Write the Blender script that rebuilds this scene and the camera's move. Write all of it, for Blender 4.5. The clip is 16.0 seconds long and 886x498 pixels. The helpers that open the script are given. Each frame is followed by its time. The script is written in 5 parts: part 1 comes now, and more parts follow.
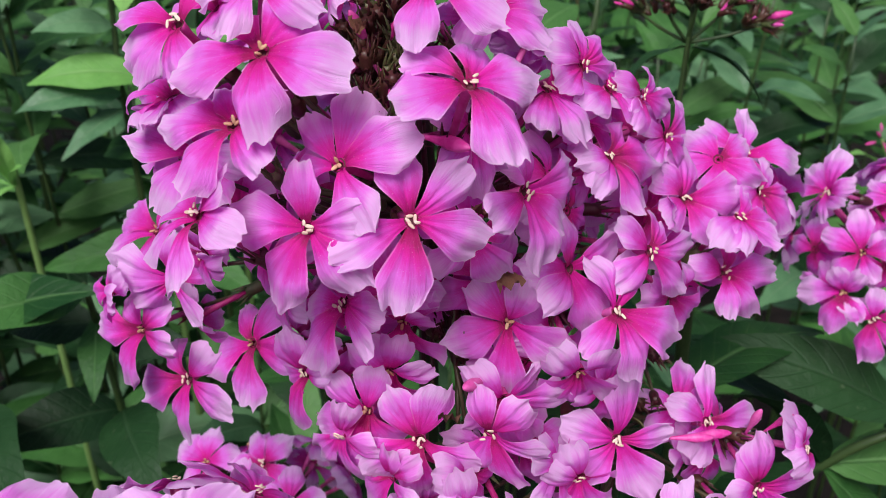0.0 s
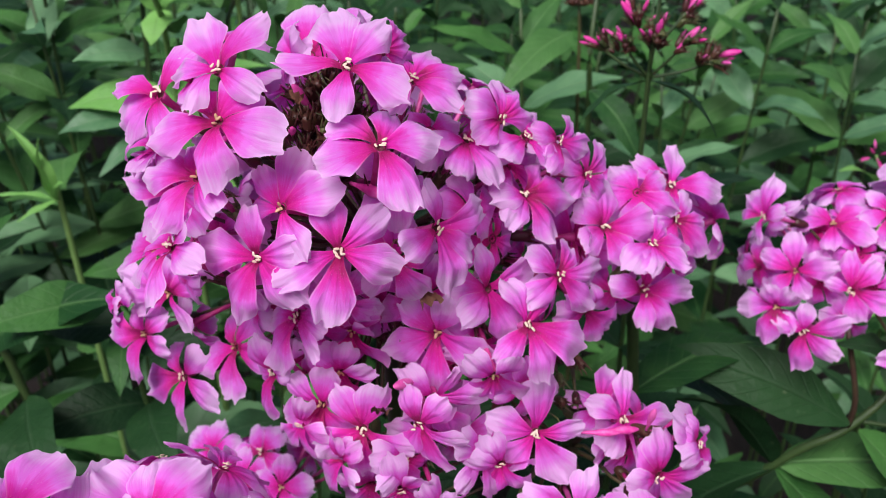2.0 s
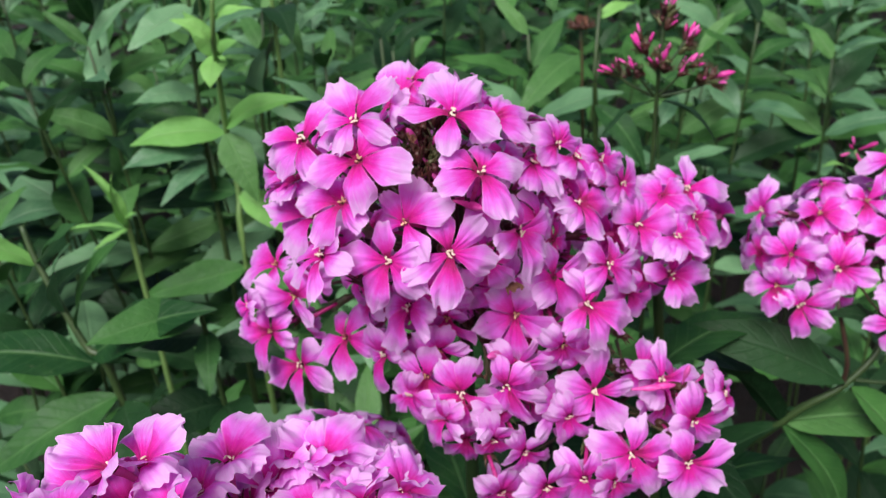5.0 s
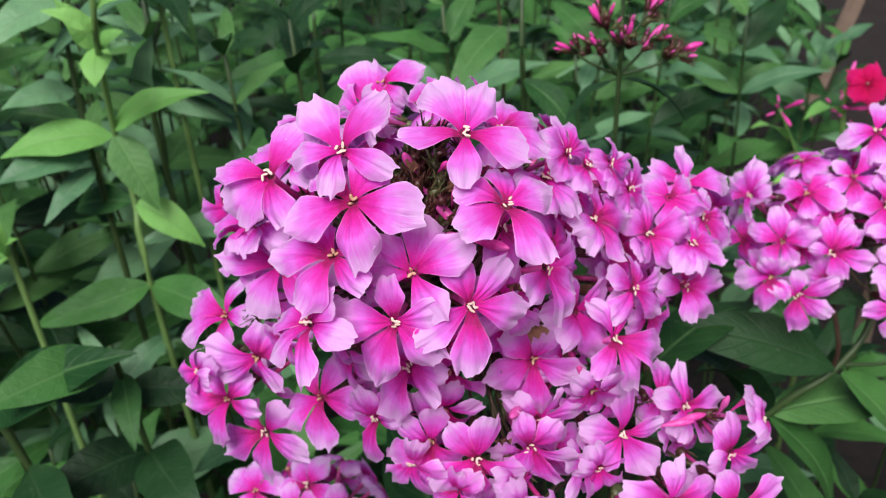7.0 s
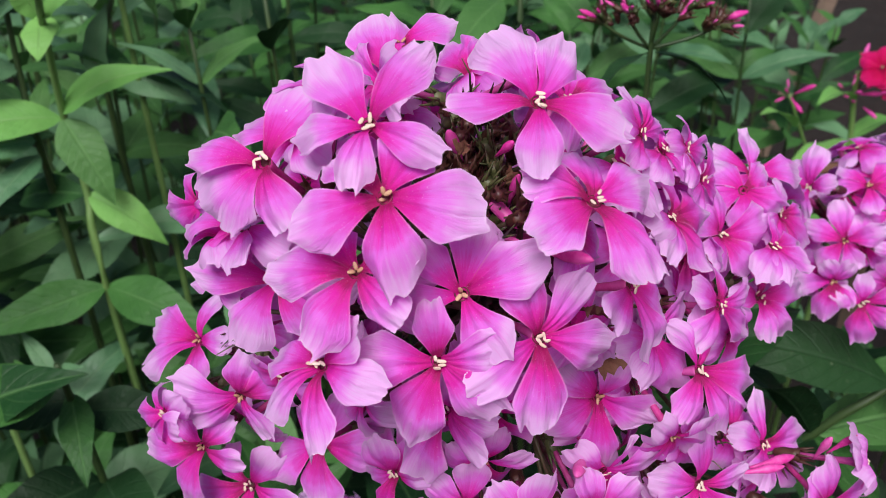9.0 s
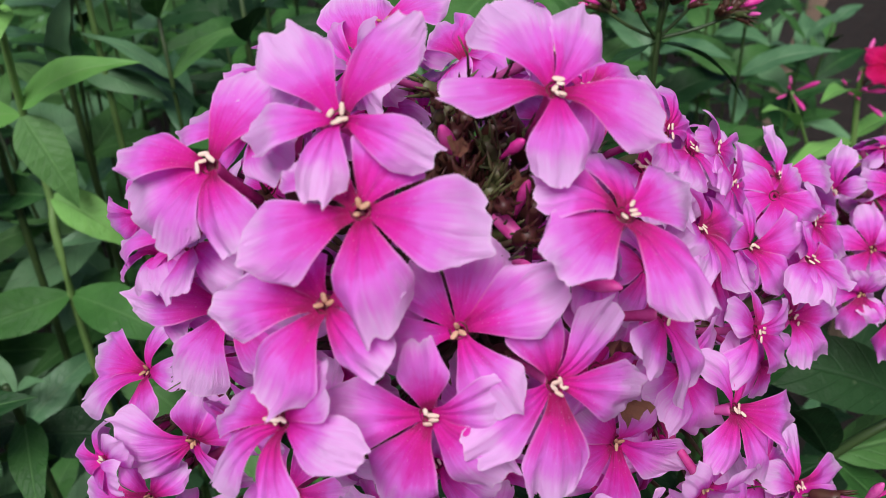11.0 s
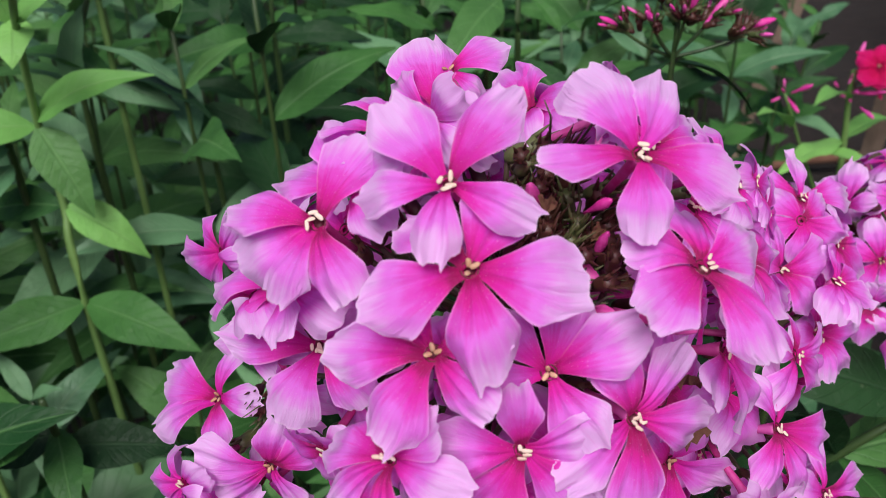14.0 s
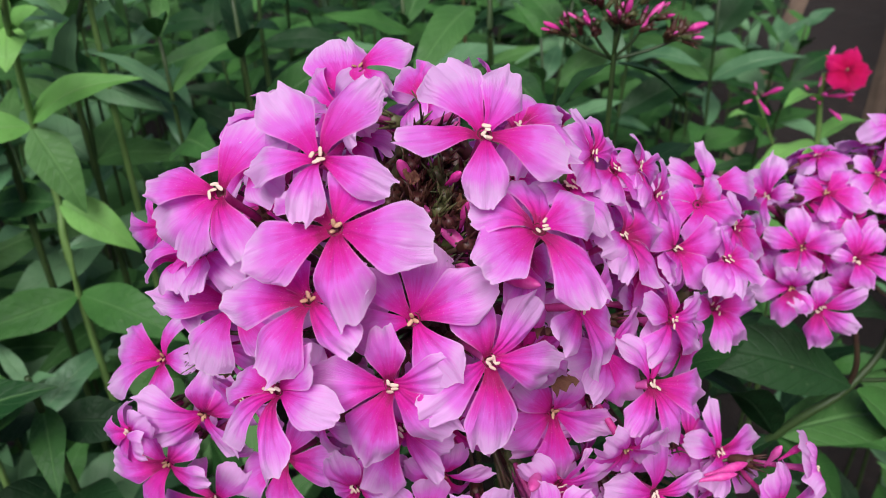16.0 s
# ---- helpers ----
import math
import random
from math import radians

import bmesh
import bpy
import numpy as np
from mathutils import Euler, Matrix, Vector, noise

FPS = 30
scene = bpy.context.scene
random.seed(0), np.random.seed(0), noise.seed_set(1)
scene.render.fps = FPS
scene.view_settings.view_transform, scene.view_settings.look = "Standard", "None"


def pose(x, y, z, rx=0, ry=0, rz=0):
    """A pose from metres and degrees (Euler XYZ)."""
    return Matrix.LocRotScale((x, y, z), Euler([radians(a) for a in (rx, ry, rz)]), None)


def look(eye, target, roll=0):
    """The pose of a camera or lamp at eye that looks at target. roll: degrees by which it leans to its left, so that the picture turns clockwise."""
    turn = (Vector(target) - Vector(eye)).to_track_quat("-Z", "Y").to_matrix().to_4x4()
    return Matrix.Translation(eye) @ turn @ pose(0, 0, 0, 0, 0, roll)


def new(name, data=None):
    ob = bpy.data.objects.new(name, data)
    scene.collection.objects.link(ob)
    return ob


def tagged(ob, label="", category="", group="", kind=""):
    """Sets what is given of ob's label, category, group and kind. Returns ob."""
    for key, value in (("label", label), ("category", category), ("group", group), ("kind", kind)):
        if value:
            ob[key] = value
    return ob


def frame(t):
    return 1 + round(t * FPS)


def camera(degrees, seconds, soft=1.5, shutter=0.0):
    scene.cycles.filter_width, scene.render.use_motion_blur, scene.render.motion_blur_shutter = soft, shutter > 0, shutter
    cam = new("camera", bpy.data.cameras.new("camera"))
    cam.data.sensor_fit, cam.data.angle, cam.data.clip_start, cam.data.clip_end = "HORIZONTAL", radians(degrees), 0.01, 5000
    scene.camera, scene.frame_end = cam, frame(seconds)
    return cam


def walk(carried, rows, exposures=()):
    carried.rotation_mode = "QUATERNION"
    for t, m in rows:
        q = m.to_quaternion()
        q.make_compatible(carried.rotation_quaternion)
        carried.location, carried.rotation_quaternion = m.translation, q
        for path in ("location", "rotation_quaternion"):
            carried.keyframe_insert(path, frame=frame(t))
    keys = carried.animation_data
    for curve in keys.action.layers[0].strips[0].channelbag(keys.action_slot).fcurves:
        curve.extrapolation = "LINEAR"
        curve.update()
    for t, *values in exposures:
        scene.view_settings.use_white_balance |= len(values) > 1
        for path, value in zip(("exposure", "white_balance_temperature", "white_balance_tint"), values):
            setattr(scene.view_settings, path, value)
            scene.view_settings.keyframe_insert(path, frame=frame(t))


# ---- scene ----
cam = camera(54.0, 16.0, soft=0.9)
cam.data.dof.use_dof = True
cam.data.dof.focus_distance = 0.165
cam.data.dof.aperture_fstop = 38.0
# seconds, place in metres, turn in degrees
ROWS = [
    (0, 0.0008, 0.0003, 0.9499, 61.99, -0.16, 0.35),
    (0.5, 0.0141, -0.0038, 0.9502, 62.10, 0.13, 0.79),
    (1, 0.0298, -0.0058, 0.9519, 62.17, 0.50, 1.41),
    (1.5, 0.0289, -0.0190, 0.9596, 62.20, 0.75, 2.19),
    (2, 0.0282, -0.0297, 0.9722, 62.12, 0.93, 3.26),
    (2.5, 0.0207, -0.0380, 0.9802, 62.29, 0.89, 4.27),
    (3, 0.0134, -0.0436, 0.9782, 61.86, 1.04, 4.68),
    (3.2, 0.0146, -0.0478, 0.9795, 61.82, 1.20, 5.08),
    (5.3, 0.0028, -0.0873, 0.9999, 62.82, 3.81, 0.29),
    (5.5, 0.0017, -0.0798, 1.0000, 62.35, 4.05, -0.52),
    (6, -0.0088, -0.0661, 0.9978, 61.60, 4.15, -3.63),
    (6.5, -0.0222, -0.0466, 1.0028, 60.47, 3.99, -5.96),
    (7, -0.0270, -0.0301, 0.9960, 59.83, 3.59, -7.70),
    (7.5, -0.0386, -0.0169, 0.9967, 59.50, 3.08, -8.77),
    (8, -0.0426, -0.0043, 0.9908, 59.36, 2.85, -9.22),
    (8.5, -0.0426, 0.0066, 0.9839, 59.30, 2.53, -9.64),
    (9, -0.0381, 0.0201, 0.9732, 59.12, 2.47, -9.87),
    (9.2, -0.0355, 0.0240, 0.9708, 58.97, 2.48, -10.03),
    (11.3, -0.0347, 0.0496, 0.9611, 59.00, 1.91, -10.86),
    (11.5, -0.0385, 0.0514, 0.9618, 58.91, 1.86, -11.01),
    (12, -0.0475, 0.0561, 0.9673, 58.65, 2.03, -11.12),
    (12.5, -0.0499, 0.0601, 0.9699, 58.54, 1.78, -11.51),
    (13, -0.0525, 0.0574, 0.9735, 58.37, 1.86, -11.70),
    (13.5, -0.0513, 0.0514, 0.9769, 58.11, 1.92, -12.04),
    (14, -0.0506, 0.0458, 0.9743, 58.29, 1.83, -12.03),
    (14.5, -0.0457, 0.0433, 0.9764, 58.27, 1.90, -11.91),
    (15, -0.0419, 0.0355, 0.9769, 58.52, 1.92, -11.79),
    (15.5, -0.0373, 0.0271, 0.9768, 58.66, 2.07, -11.44),
    (16, -0.0330, 0.0181, 0.9798, 58.78, 2.28, -11.22),
]
walk(cam, [(t, pose(x, y, z, rx, ry, rz)) for t, x, y, z, rx, ry, rz in ROWS],
     exposures=((0, 0.66), (3, 0.77), (5.5, 0.84), (8, 0.74), (9, 0.64), (11.5, 0.54), (13, 0.60), (16, 0.60)))
SKY, SUN = 0.048, 2.75

# ---- sky and sun: a bright overcast day ----
world = bpy.data.worlds.new("overcast_sky")
scene.world = world
world.use_nodes = True
wn = world.node_tree
sky = wn.nodes.new("ShaderNodeTexSky")
sky.sky_type = "NISHITA"
sky.sun_disc = False
sky.sun_elevation, sky.sun_rotation = radians(51), radians(158)
sky.air_density, sky.dust_density, sky.ozone_density = 1.0, 3.0, 1.5
wn.links.new(sky.outputs[0], wn.nodes["Background"].inputs[0])
wn.nodes["Background"].inputs[1].default_value = SKY
sun = new("sun", bpy.data.lights.new("sun", "SUN"))
sun.data.energy, sun.data.angle, sun.data.color = SUN, radians(30), (1.0, 0.98, 0.97)
sun.matrix_world = look((-0.83, -2.02, 2.70), (0, 0, 0))


# ---- materials ----
def material(name):
    m = bpy.data.materials.new(name)
    m.use_nodes = True
    nt = m.node_tree
    return m, nt, nt.nodes["Principled BSDF"]


def node(nt, kind, **values):
    n = nt.nodes.new(kind)
    for k, v in values.items():
        n.inputs[k].default_value = v
    return n


def ramp(nt, stops):
    n = nt.nodes.new("ShaderNodeValToRGB")
    n.color_ramp.interpolation = "EASE"
    while len(n.color_ramp.elements) < len(stops):
        n.color_ramp.elements.new(0.5)
    for e, (p, c) in zip(n.color_ramp.elements, stops):
        e.position, e.color = p, (*c, 1)
    return n


def mathnode(nt, op, a=None, b=None, clamp=False):
    n = nt.nodes.new("ShaderNodeMath")
    n.operation, n.use_clamp = op, clamp
    for i, v in enumerate((a, b)):
        if v is None:
            continue
        if isinstance(v, (int, float)):
            n.inputs[i].default_value = v
        else:
            nt.links.new(v, n.inputs[i])
    return n.outputs[0]


def mix(nt, fac, a, b, blend="MIX"):
    n = nt.nodes.new("ShaderNodeMix")
    n.data_type, n.blend_type = "RGBA", blend
    for i, v in ((0, fac), (6, a), (7, b)):
        if isinstance(v, (int, float)):
            n.inputs[i].default_value = v
        elif isinstance(v, tuple):
            n.inputs[i].default_value = (*v, 1)
        else:
            nt.links.new(v, n.inputs[i])
    return n.outputs[2]


def thin(nt, bsdf, colour, amount):
    """Lets part of the light through a thin petal or leaf."""
    tr = nt.nodes.new("ShaderNodeBsdfTranslucent")
    nt.links.new(colour, tr.inputs[0])
    mx = nt.nodes.new("ShaderNodeMixShader")
    mx.inputs[0].default_value = amount
    nt.links.new(bsdf.outputs[0], mx.inputs[1])
    nt.links.new(tr.outputs[0], mx.inputs[2])
    nt.links.new(mx.outputs[0], nt.nodes["Material Output"].inputs[0])


def petal_material(name, stops, rim):
    m, nt, b = material(name)
    uv = nt.nodes.new("ShaderNodeUVMap")
    sep = nt.nodes.new("ShaderNodeSeparateXYZ")
    nt.links.new(uv.outputs[0], sep.inputs[0])
    u, v = sep.outputs[0], sep.outputs[1]
    info = nt.nodes.new("ShaderNodeObjectInfo")
    # streaks that run along the veins, finer towards the edge
    com = nt.nodes.new("ShaderNodeCombineXYZ")
    nt.links.new(mathnode(nt, "MULTIPLY", u, 19.0), com.inputs[0])
    nt.links.new(mathnode(nt, "MULTIPLY", v, 1.1), com.inputs[1])
    nt.links.new(mathnode(nt, "MULTIPLY", info.outputs["Random"], 40.0), com.inputs[2])
    streak = node(nt, "ShaderNodeTexNoise", Scale=1.0, Detail=4.0, Roughness=0.6)
    nt.links.new(com.outputs[0], streak.inputs["Vector"])
    geo = nt.nodes.new("ShaderNodeTexCoord")
    cloud = node(nt, "ShaderNodeTexNoise", Scale=7.0, Detail=4.0)
    nt.links.new(geo.outputs["Object"], cloud.inputs["Vector"])
    shift = mathnode(nt, "MULTIPLY", mathnode(nt, "SUBTRACT", streak.outputs[0], 0.5), 0.34)
    shift2 = mathnode(nt, "MULTIPLY", mathnode(nt, "SUBTRACT", info.outputs["Random"], 0.5), 0.26)
    at = mathnode(nt, "ADD", mathnode(nt, "ADD", v, shift), shift2)
    patch = node(nt, "ShaderNodeTexNoise", Scale=2.6, Detail=2.0)
    pv = nt.nodes.new("ShaderNodeVectorMath")
    pv.operation = "ADD"
    sd = nt.nodes.new("ShaderNodeCombineXYZ")
    nt.links.new(mathnode(nt, "MULTIPLY", info.outputs["Random"], 50.0), sd.inputs[2])
    nt.links.new(geo.outputs["Object"], pv.inputs[0])
    nt.links.new(sd.outputs[0], pv.inputs[1])
    nt.links.new(pv.outputs[0], patch.inputs["Vector"])
    at = mathnode(nt, "ADD", at, mathnode(nt, "MULTIPLY", mathnode(nt, "SUBTRACT", patch.outputs[0], 0.5), 0.45))
    # the pale zone is wider in the middle than at the sides
    off = mathnode(nt, "ABSOLUTE", mathnode(nt, "SUBTRACT", u, 0.5))
    at = mathnode(nt, "SUBTRACT", at, mathnode(nt, "MULTIPLY", mathnode(nt, "POWER", off, 1.5), 0.22))
    r = ramp(nt, stops)
    nt.links.new(at, r.inputs[0])
    col = mix(nt, mathnode(nt, "MULTIPLY", mathnode(nt, "MULTIPLY", cloud.outputs[0], v), 0.16), r.outputs[0], rim)
    # thin pale rim
    er = nt.nodes.new("ShaderNodeMapRange")
    er.inputs[1].default_value, er.inputs[2].default_value = 0.965, 1.0
    nt.links.new(v, er.inputs[0])
    es = nt.nodes.new("ShaderNodeMapRange")
    es.inputs[1].default_value, es.inputs[2].default_value = 0.465, 0.5
    nt.links.new(off, es.inputs[0])
    edge = mathnode(nt, "MAXIMUM", er.outputs[0], mathnode(nt, "MULTIPLY", es.outputs[0], mathnode(nt, "MULTIPLY", v, 0.9)))
    col = mix(nt, mathnode(nt, "MULTIPLY", edge, 0.75), col, rim)
    # fine darker veins that fan out to the edge
    vc = nt.nodes.new("ShaderNodeCombineXYZ")
    nt.links.new(mathnode(nt, "MULTIPLY", u, 46.0), vc.inputs[0])
    nt.links.new(mathnode(nt, "MULTIPLY", v, 2.0), vc.inputs[1])
    nt.links.new(mathnode(nt, "MULTIPLY", info.outputs["Random"], 80.0), vc.inputs[2])
    vein = node(nt, "ShaderNodeTexNoise", Scale=1.0, Detail=3.0, Roughness=0.55, Distortion=0.3)
    nt.links.new(vc.outputs[0], vein.inputs["Vector"])
    vm = nt.nodes.new("ShaderNodeMapRange")
    vm.inputs[1].default_value, vm.inputs[2].default_value = 0.50, 0.72
    nt.links.new(vein.outputs[0], vm.inputs[0])
    col = mix(nt, mathnode(nt, "MULTIPLY", vm.outputs[0], 0.15), col, stops[3][1])
    pale = nt.nodes.new("ShaderNodeMapRange")
    pale.inputs[1].default_value, pale.inputs[2].default_value = 0.46, 0.30
    nt.links.new(vein.outputs[0], pale.inputs[0])
    col = mix(nt, mathnode(nt, "MULTIPLY", mathnode(nt, "MULTIPLY", pale.outputs[0], v), 0.08), col, rim)
    # the glitter of the cells, painted into the colour as fine pale flecks
    cell = node(nt, "ShaderNodeTexNoise", Scale=95.0, Detail=2.0)
    nt.links.new(pv.outputs[0], cell.inputs["Vector"])
    cm = nt.nodes.new("ShaderNodeMapRange")
    cm.inputs[1].default_value, cm.inputs[2].default_value = 0.50, 0.75
    nt.links.new(cell.outputs[0], cm.inputs[0])
    col = mix(nt, mathnode(nt, "MULTIPLY", cm.outputs[0], 0.07), col, rim)
    # small bruises and pollen specks
    speck = node(nt, "ShaderNodeTexNoise", Scale=46.0, Detail=1.0)
    nt.links.new(geo.outputs["Object"], speck.inputs["Vector"])
    sp = nt.nodes.new("ShaderNodeMapRange")
    sp.inputs[1].default_value, sp.inputs[2].default_value = 0.69, 0.76
    nt.links.new(speck.outputs[0], sp.inputs[0])
    col = mix(nt, mathnode(nt, "MULTIPLY", sp.outputs[0], 0.28), col, rim)
    nt.links.new(col, b.inputs["Base Color"])
    b.inputs["Roughness"].default_value = 0.50
    b.inputs["Specular IOR Level"].default_value = 0.16
    bump = node(nt, "ShaderNodeBump", Strength=0.40, Distance=0.025)
    fine = node(nt, "ShaderNodeTexNoise", Scale=1.0, Detail=4.0, Roughness=0.7, Distortion=0.6)
    com2 = nt.nodes.new("ShaderNodeCombineXYZ")
    nt.links.new(mathnode(nt, "MULTIPLY", u, 32.0), com2.inputs[0])
    nt.links.new(mathnode(nt, "MULTIPLY", info.outputs["Random"], 60.0), com2.inputs[2])
    nt.links.new(mathnode(nt, "MULTIPLY", v, 3.0), com2.inputs[1])
    nt.links.new(com2.outputs[0], fine.inputs["Vector"])
    nt.links.new(fine.outputs[0], bump.inputs["Height"])
    nt.links.new(bump.outputs[0], b.inputs["Normal"])
    # light that has passed through the petal is deeper in colour
    thin(nt, b, mix(nt, 0.45, col, stops[3][1]), 0.38)
    return m


PINK = petal_material("pink_petal", [
    (0.0, (0.40, 0.001, 0.10)), (0.13, (0.74, 0.003, 0.30)), (0.28, (0.82, 0.010, 0.46)),
    (0.40, (0.86, 0.060, 0.64)), (0.57, (0.90, 0.185, 0.88)), (0.92, (0.94, 0.55, 1.0))], (0.97, 0.74, 0.99))
RED = petal_material("red_petal", [
    (0.0, (0.25, 0.0, 0.03)), (0.2, (0.60, 0.002, 0.08)), (0.6, (0.72, 0.004, 0.13)), (1.0, (0.75, 0.010, 0.18))], (0.8, 0.05, 0.26))


def plain(name, c1, c2, scale, rough=0.6, bump=0.2, through_light=0.0, detail=4.0, distance=0.0005):
    """Two tones mixed by noise, with a fine relief and a small change from piece to piece."""
    m, nt, b = material(name)
    tc = nt.nodes.new("ShaderNodeTexCoord")
    n = node(nt, "ShaderNodeTexNoise", Scale=scale, Detail=detail, Roughness=0.65)
    nt.links.new(tc.outputs["Object"], n.inputs["Vector"])
    info = nt.nodes.new("ShaderNodeObjectInfo")
    f = mathnode(nt, "ADD", mathnode(nt, "MULTIPLY", mathnode(nt, "SUBTRACT", n.outputs[0], 0.5), 2.2),
                 mathnode(nt, "MULTIPLY", info.outputs["Random"], 0.8), clamp=True)
    col = mix(nt, f, c1, c2)
    nt.links.new(col, b.inputs["Base Color"])
    b.inputs["Roughness"].default_value = rough
    bp = node(nt, "ShaderNodeBump", Strength=bump, Distance=distance)
    nt.links.new(n.outputs[0], bp.inputs["Height"])
    nt.links.new(bp.outputs[0], b.inputs["Normal"])
    if through_light:
        thin(nt, b, col, through_light)
    return m


ANTHER_CREAM = plain("cream_anther", (0.66, 0.46, 0.38), (0.84, 0.70, 0.60), 900, 0.75)
ANTHER_TAN = plain("tan_anther", (0.44, 0.22, 0.13), (0.64, 0.41, 0.27), 900, 0.7)
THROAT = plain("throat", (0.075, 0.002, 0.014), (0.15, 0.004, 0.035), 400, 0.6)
TUBE = plain("corolla_tube", (0.50, 0.02, 0.20), (0.66, 0.12, 0.42), 260, 0.5, 0.2, 0.2)
CALYX = plain("calyx", (0.050, 0.009, 0.011), (0.075, 0.034, 0.016), 300, 0.5)
CALYX_GREEN = plain("calyx_green", (0.045, 0.065, 0.02), (0.12, 0.12, 0.045), 300, 0.5)
BUD = plain("bud", (0.66, 0.025, 0.30), (0.80, 0.15, 0.50), 250, 0.45, 0.2, 0.12)
DRY = plain("dry_petal", (0.12, 0.04, 0.03), (0.30, 0.15, 0.08), 350, 0.8, 0.5, 0.2)
STEM = plain("green_stem", (0.020, 0.046, 0.012), (0.042, 0.074, 0.020), 120, 0.5, 0.2)
STEM_LIGHT = plain("light_stem", (0.11, 0.20, 0.055), (0.16, 0.27, 0.080), 120, 0.5, 0.2)
STEM_DARK = plain("maroon_stem", (0.05, 0.025, 0.018), (0.07, 0.07, 0.025), 120, 0.5, 0.2)
SOIL = plain("soil", (0.005, 0.003, 0.0025), (0.024, 0.013, 0.011), 34, 0.95, 1.0, 0.0, 8.0, 0.02)
WOOD = plain("weathered_wood", (0.12, 0.08, 0.06), (0.23, 0.16, 0.12), 18, 0.85, 0.6, 0.0, 6.0, 0.003)
BARK = plain("bark_chip", (0.09, 0.035, 0.022), (0.17, 0.08, 0.05), 30, 0.9, 0.6, 0.0, 6.0, 0.003)


def leaf_material(name, dark, light, vein, rough, through_light, gloss=0.35):
    m, nt, b = material(name)
    uv = nt.nodes.new("ShaderNodeUVMap")
    sep = nt.nodes.new("ShaderNodeSeparateXYZ")
    nt.links.new(uv.outputs[0], sep.inputs[0])
    off = mathnode(nt, "ABSOLUTE", mathnode(nt, "SUBTRACT", sep.outputs[0], 0.5))
    info = nt.nodes.new("ShaderNodeObjectInfo")
    tc = nt.nodes.new("ShaderNodeTexCoord")
    n = node(nt, "ShaderNodeTexNoise", Scale=5.0, Detail=5.0, Roughness=0.6)
    com = nt.nodes.new("ShaderNodeVectorMath")
    com.operation = "ADD"
    nt.links.new(tc.outputs["Object"], com.inputs[0])
    seed = nt.nodes.new("ShaderNodeCombineXYZ")
    nt.links.new(mathnode(nt, "MULTIPLY", info.outputs["Random"], 30.0), seed.inputs[0])
    nt.links.new(seed.outputs[0], com.inputs[1])
    nt.links.new(com.outputs[0], n.inputs["Vector"])
    f = mathnode(nt, "ADD", mathnode(nt, "MULTIPLY", mathnode(nt, "SUBTRACT", n.outputs[0], 0.5), 0.9),
                 info.outputs["Random"], clamp=True)
    col = mix(nt, f, dark, light)
    # midrib, and side veins that sweep to the tip
    mid = nt.nodes.new("ShaderNodeMapRange")
    mid.inputs[1].default_value, mid.inputs[2].default_value = 0.05, 0.012
    nt.links.new(off, mid.inputs[0])
    side = mathnode(nt, "SINE", mathnode(nt, "MULTIPLY", mathnode(nt, "SUBTRACT", sep.outputs[1], mathnode(nt, "MULTIPLY", off, 0.38)), 62.0))
    vs = nt.nodes.new("ShaderNodeMapRange")
    vs.inputs[1].default_value, vs.inputs[2].default_value = 0.86, 1.0
    nt.links.new(side, vs.inputs[0])
    veins = mathnode(nt, "MAXIMUM", mathnode(nt, "MULTIPLY", mid.outputs[0], 0.50), mathnode(nt, "MULTIPLY", vs.outputs[0], 0.11))
    col = mix(nt, veins, col, vein)
    spots = node(nt, "ShaderNodeTexNoise", Scale=22.0, Detail=3.0)
    nt.links.new(com.outputs[0], spots.inputs["Vector"])
    sm = nt.nodes.new("ShaderNodeMapRange")
    sm.inputs[1].default_value, sm.inputs[2].default_value = 0.66, 0.78
    nt.links.new(spots.outputs[0], sm.inputs[0])
    col = mix(nt, mathnode(nt, "MULTIPLY", sm.outputs[0], 0.25), col, (0.20, 0.24, 0.14))
    nt.links.new(col, b.inputs["Base Color"])
    rr = nt.nodes.new("ShaderNodeMapRange")
    rr.inputs[3].default_value, rr.inputs[4].default_value = rough - 0.08, rough + 0.14
    nt.links.new(n.outputs[0], rr.inputs[0])
    nt.links.new(rr.outputs[0], b.inputs["Roughness"])
    b.inputs["Specular IOR Level"].default_value = gloss
    hgt = mathnode(nt, "SUBTRACT", mathnode(nt, "MULTIPLY", n.outputs[0], 0.5), mathnode(nt, "MULTIPLY", veins, 1.4))
    bp = node(nt, "ShaderNodeBump", Strength=0.35, Distance=0.012)
    nt.links.new(hgt, bp.inputs["Height"])
    nt.links.new(bp.outputs[0], b.inputs["Normal"])
    thin(nt, b, col, through_light)
    return m


LEAF = leaf_material("green_leaf", (0.009, 0.045, 0.011), (0.058, 0.172, 0.038), (0.09, 0.20, 0.065), 0.50, 0.10, 0.22)
LEAF_GREY = leaf_material("grey_green_leaf", (0.046, 0.128, 0.058), (0.135, 0.275, 0.130), (0.14, 0.25, 0.13), 0.44, 0.08, 0.38)
LEAF_LIGHT = leaf_material("light_green_leaf", (0.130, 0.335, 0.075), (0.22, 0.47, 0.115), (0.20, 0.38, 0.12), 0.48, 0.25)
# deep green leaves; on low and inner growth the tone includes painted shade
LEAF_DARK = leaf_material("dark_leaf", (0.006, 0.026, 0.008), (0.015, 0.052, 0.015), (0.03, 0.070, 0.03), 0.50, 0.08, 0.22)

LEAF_MID = leaf_material("mid_green_leaf", (0.034, 0.108, 0.026), (0.085, 0.205, 0.055), (0.12, 0.25, 0.085), 0.48, 0.12, 0.25)

rng = random.Random(11)


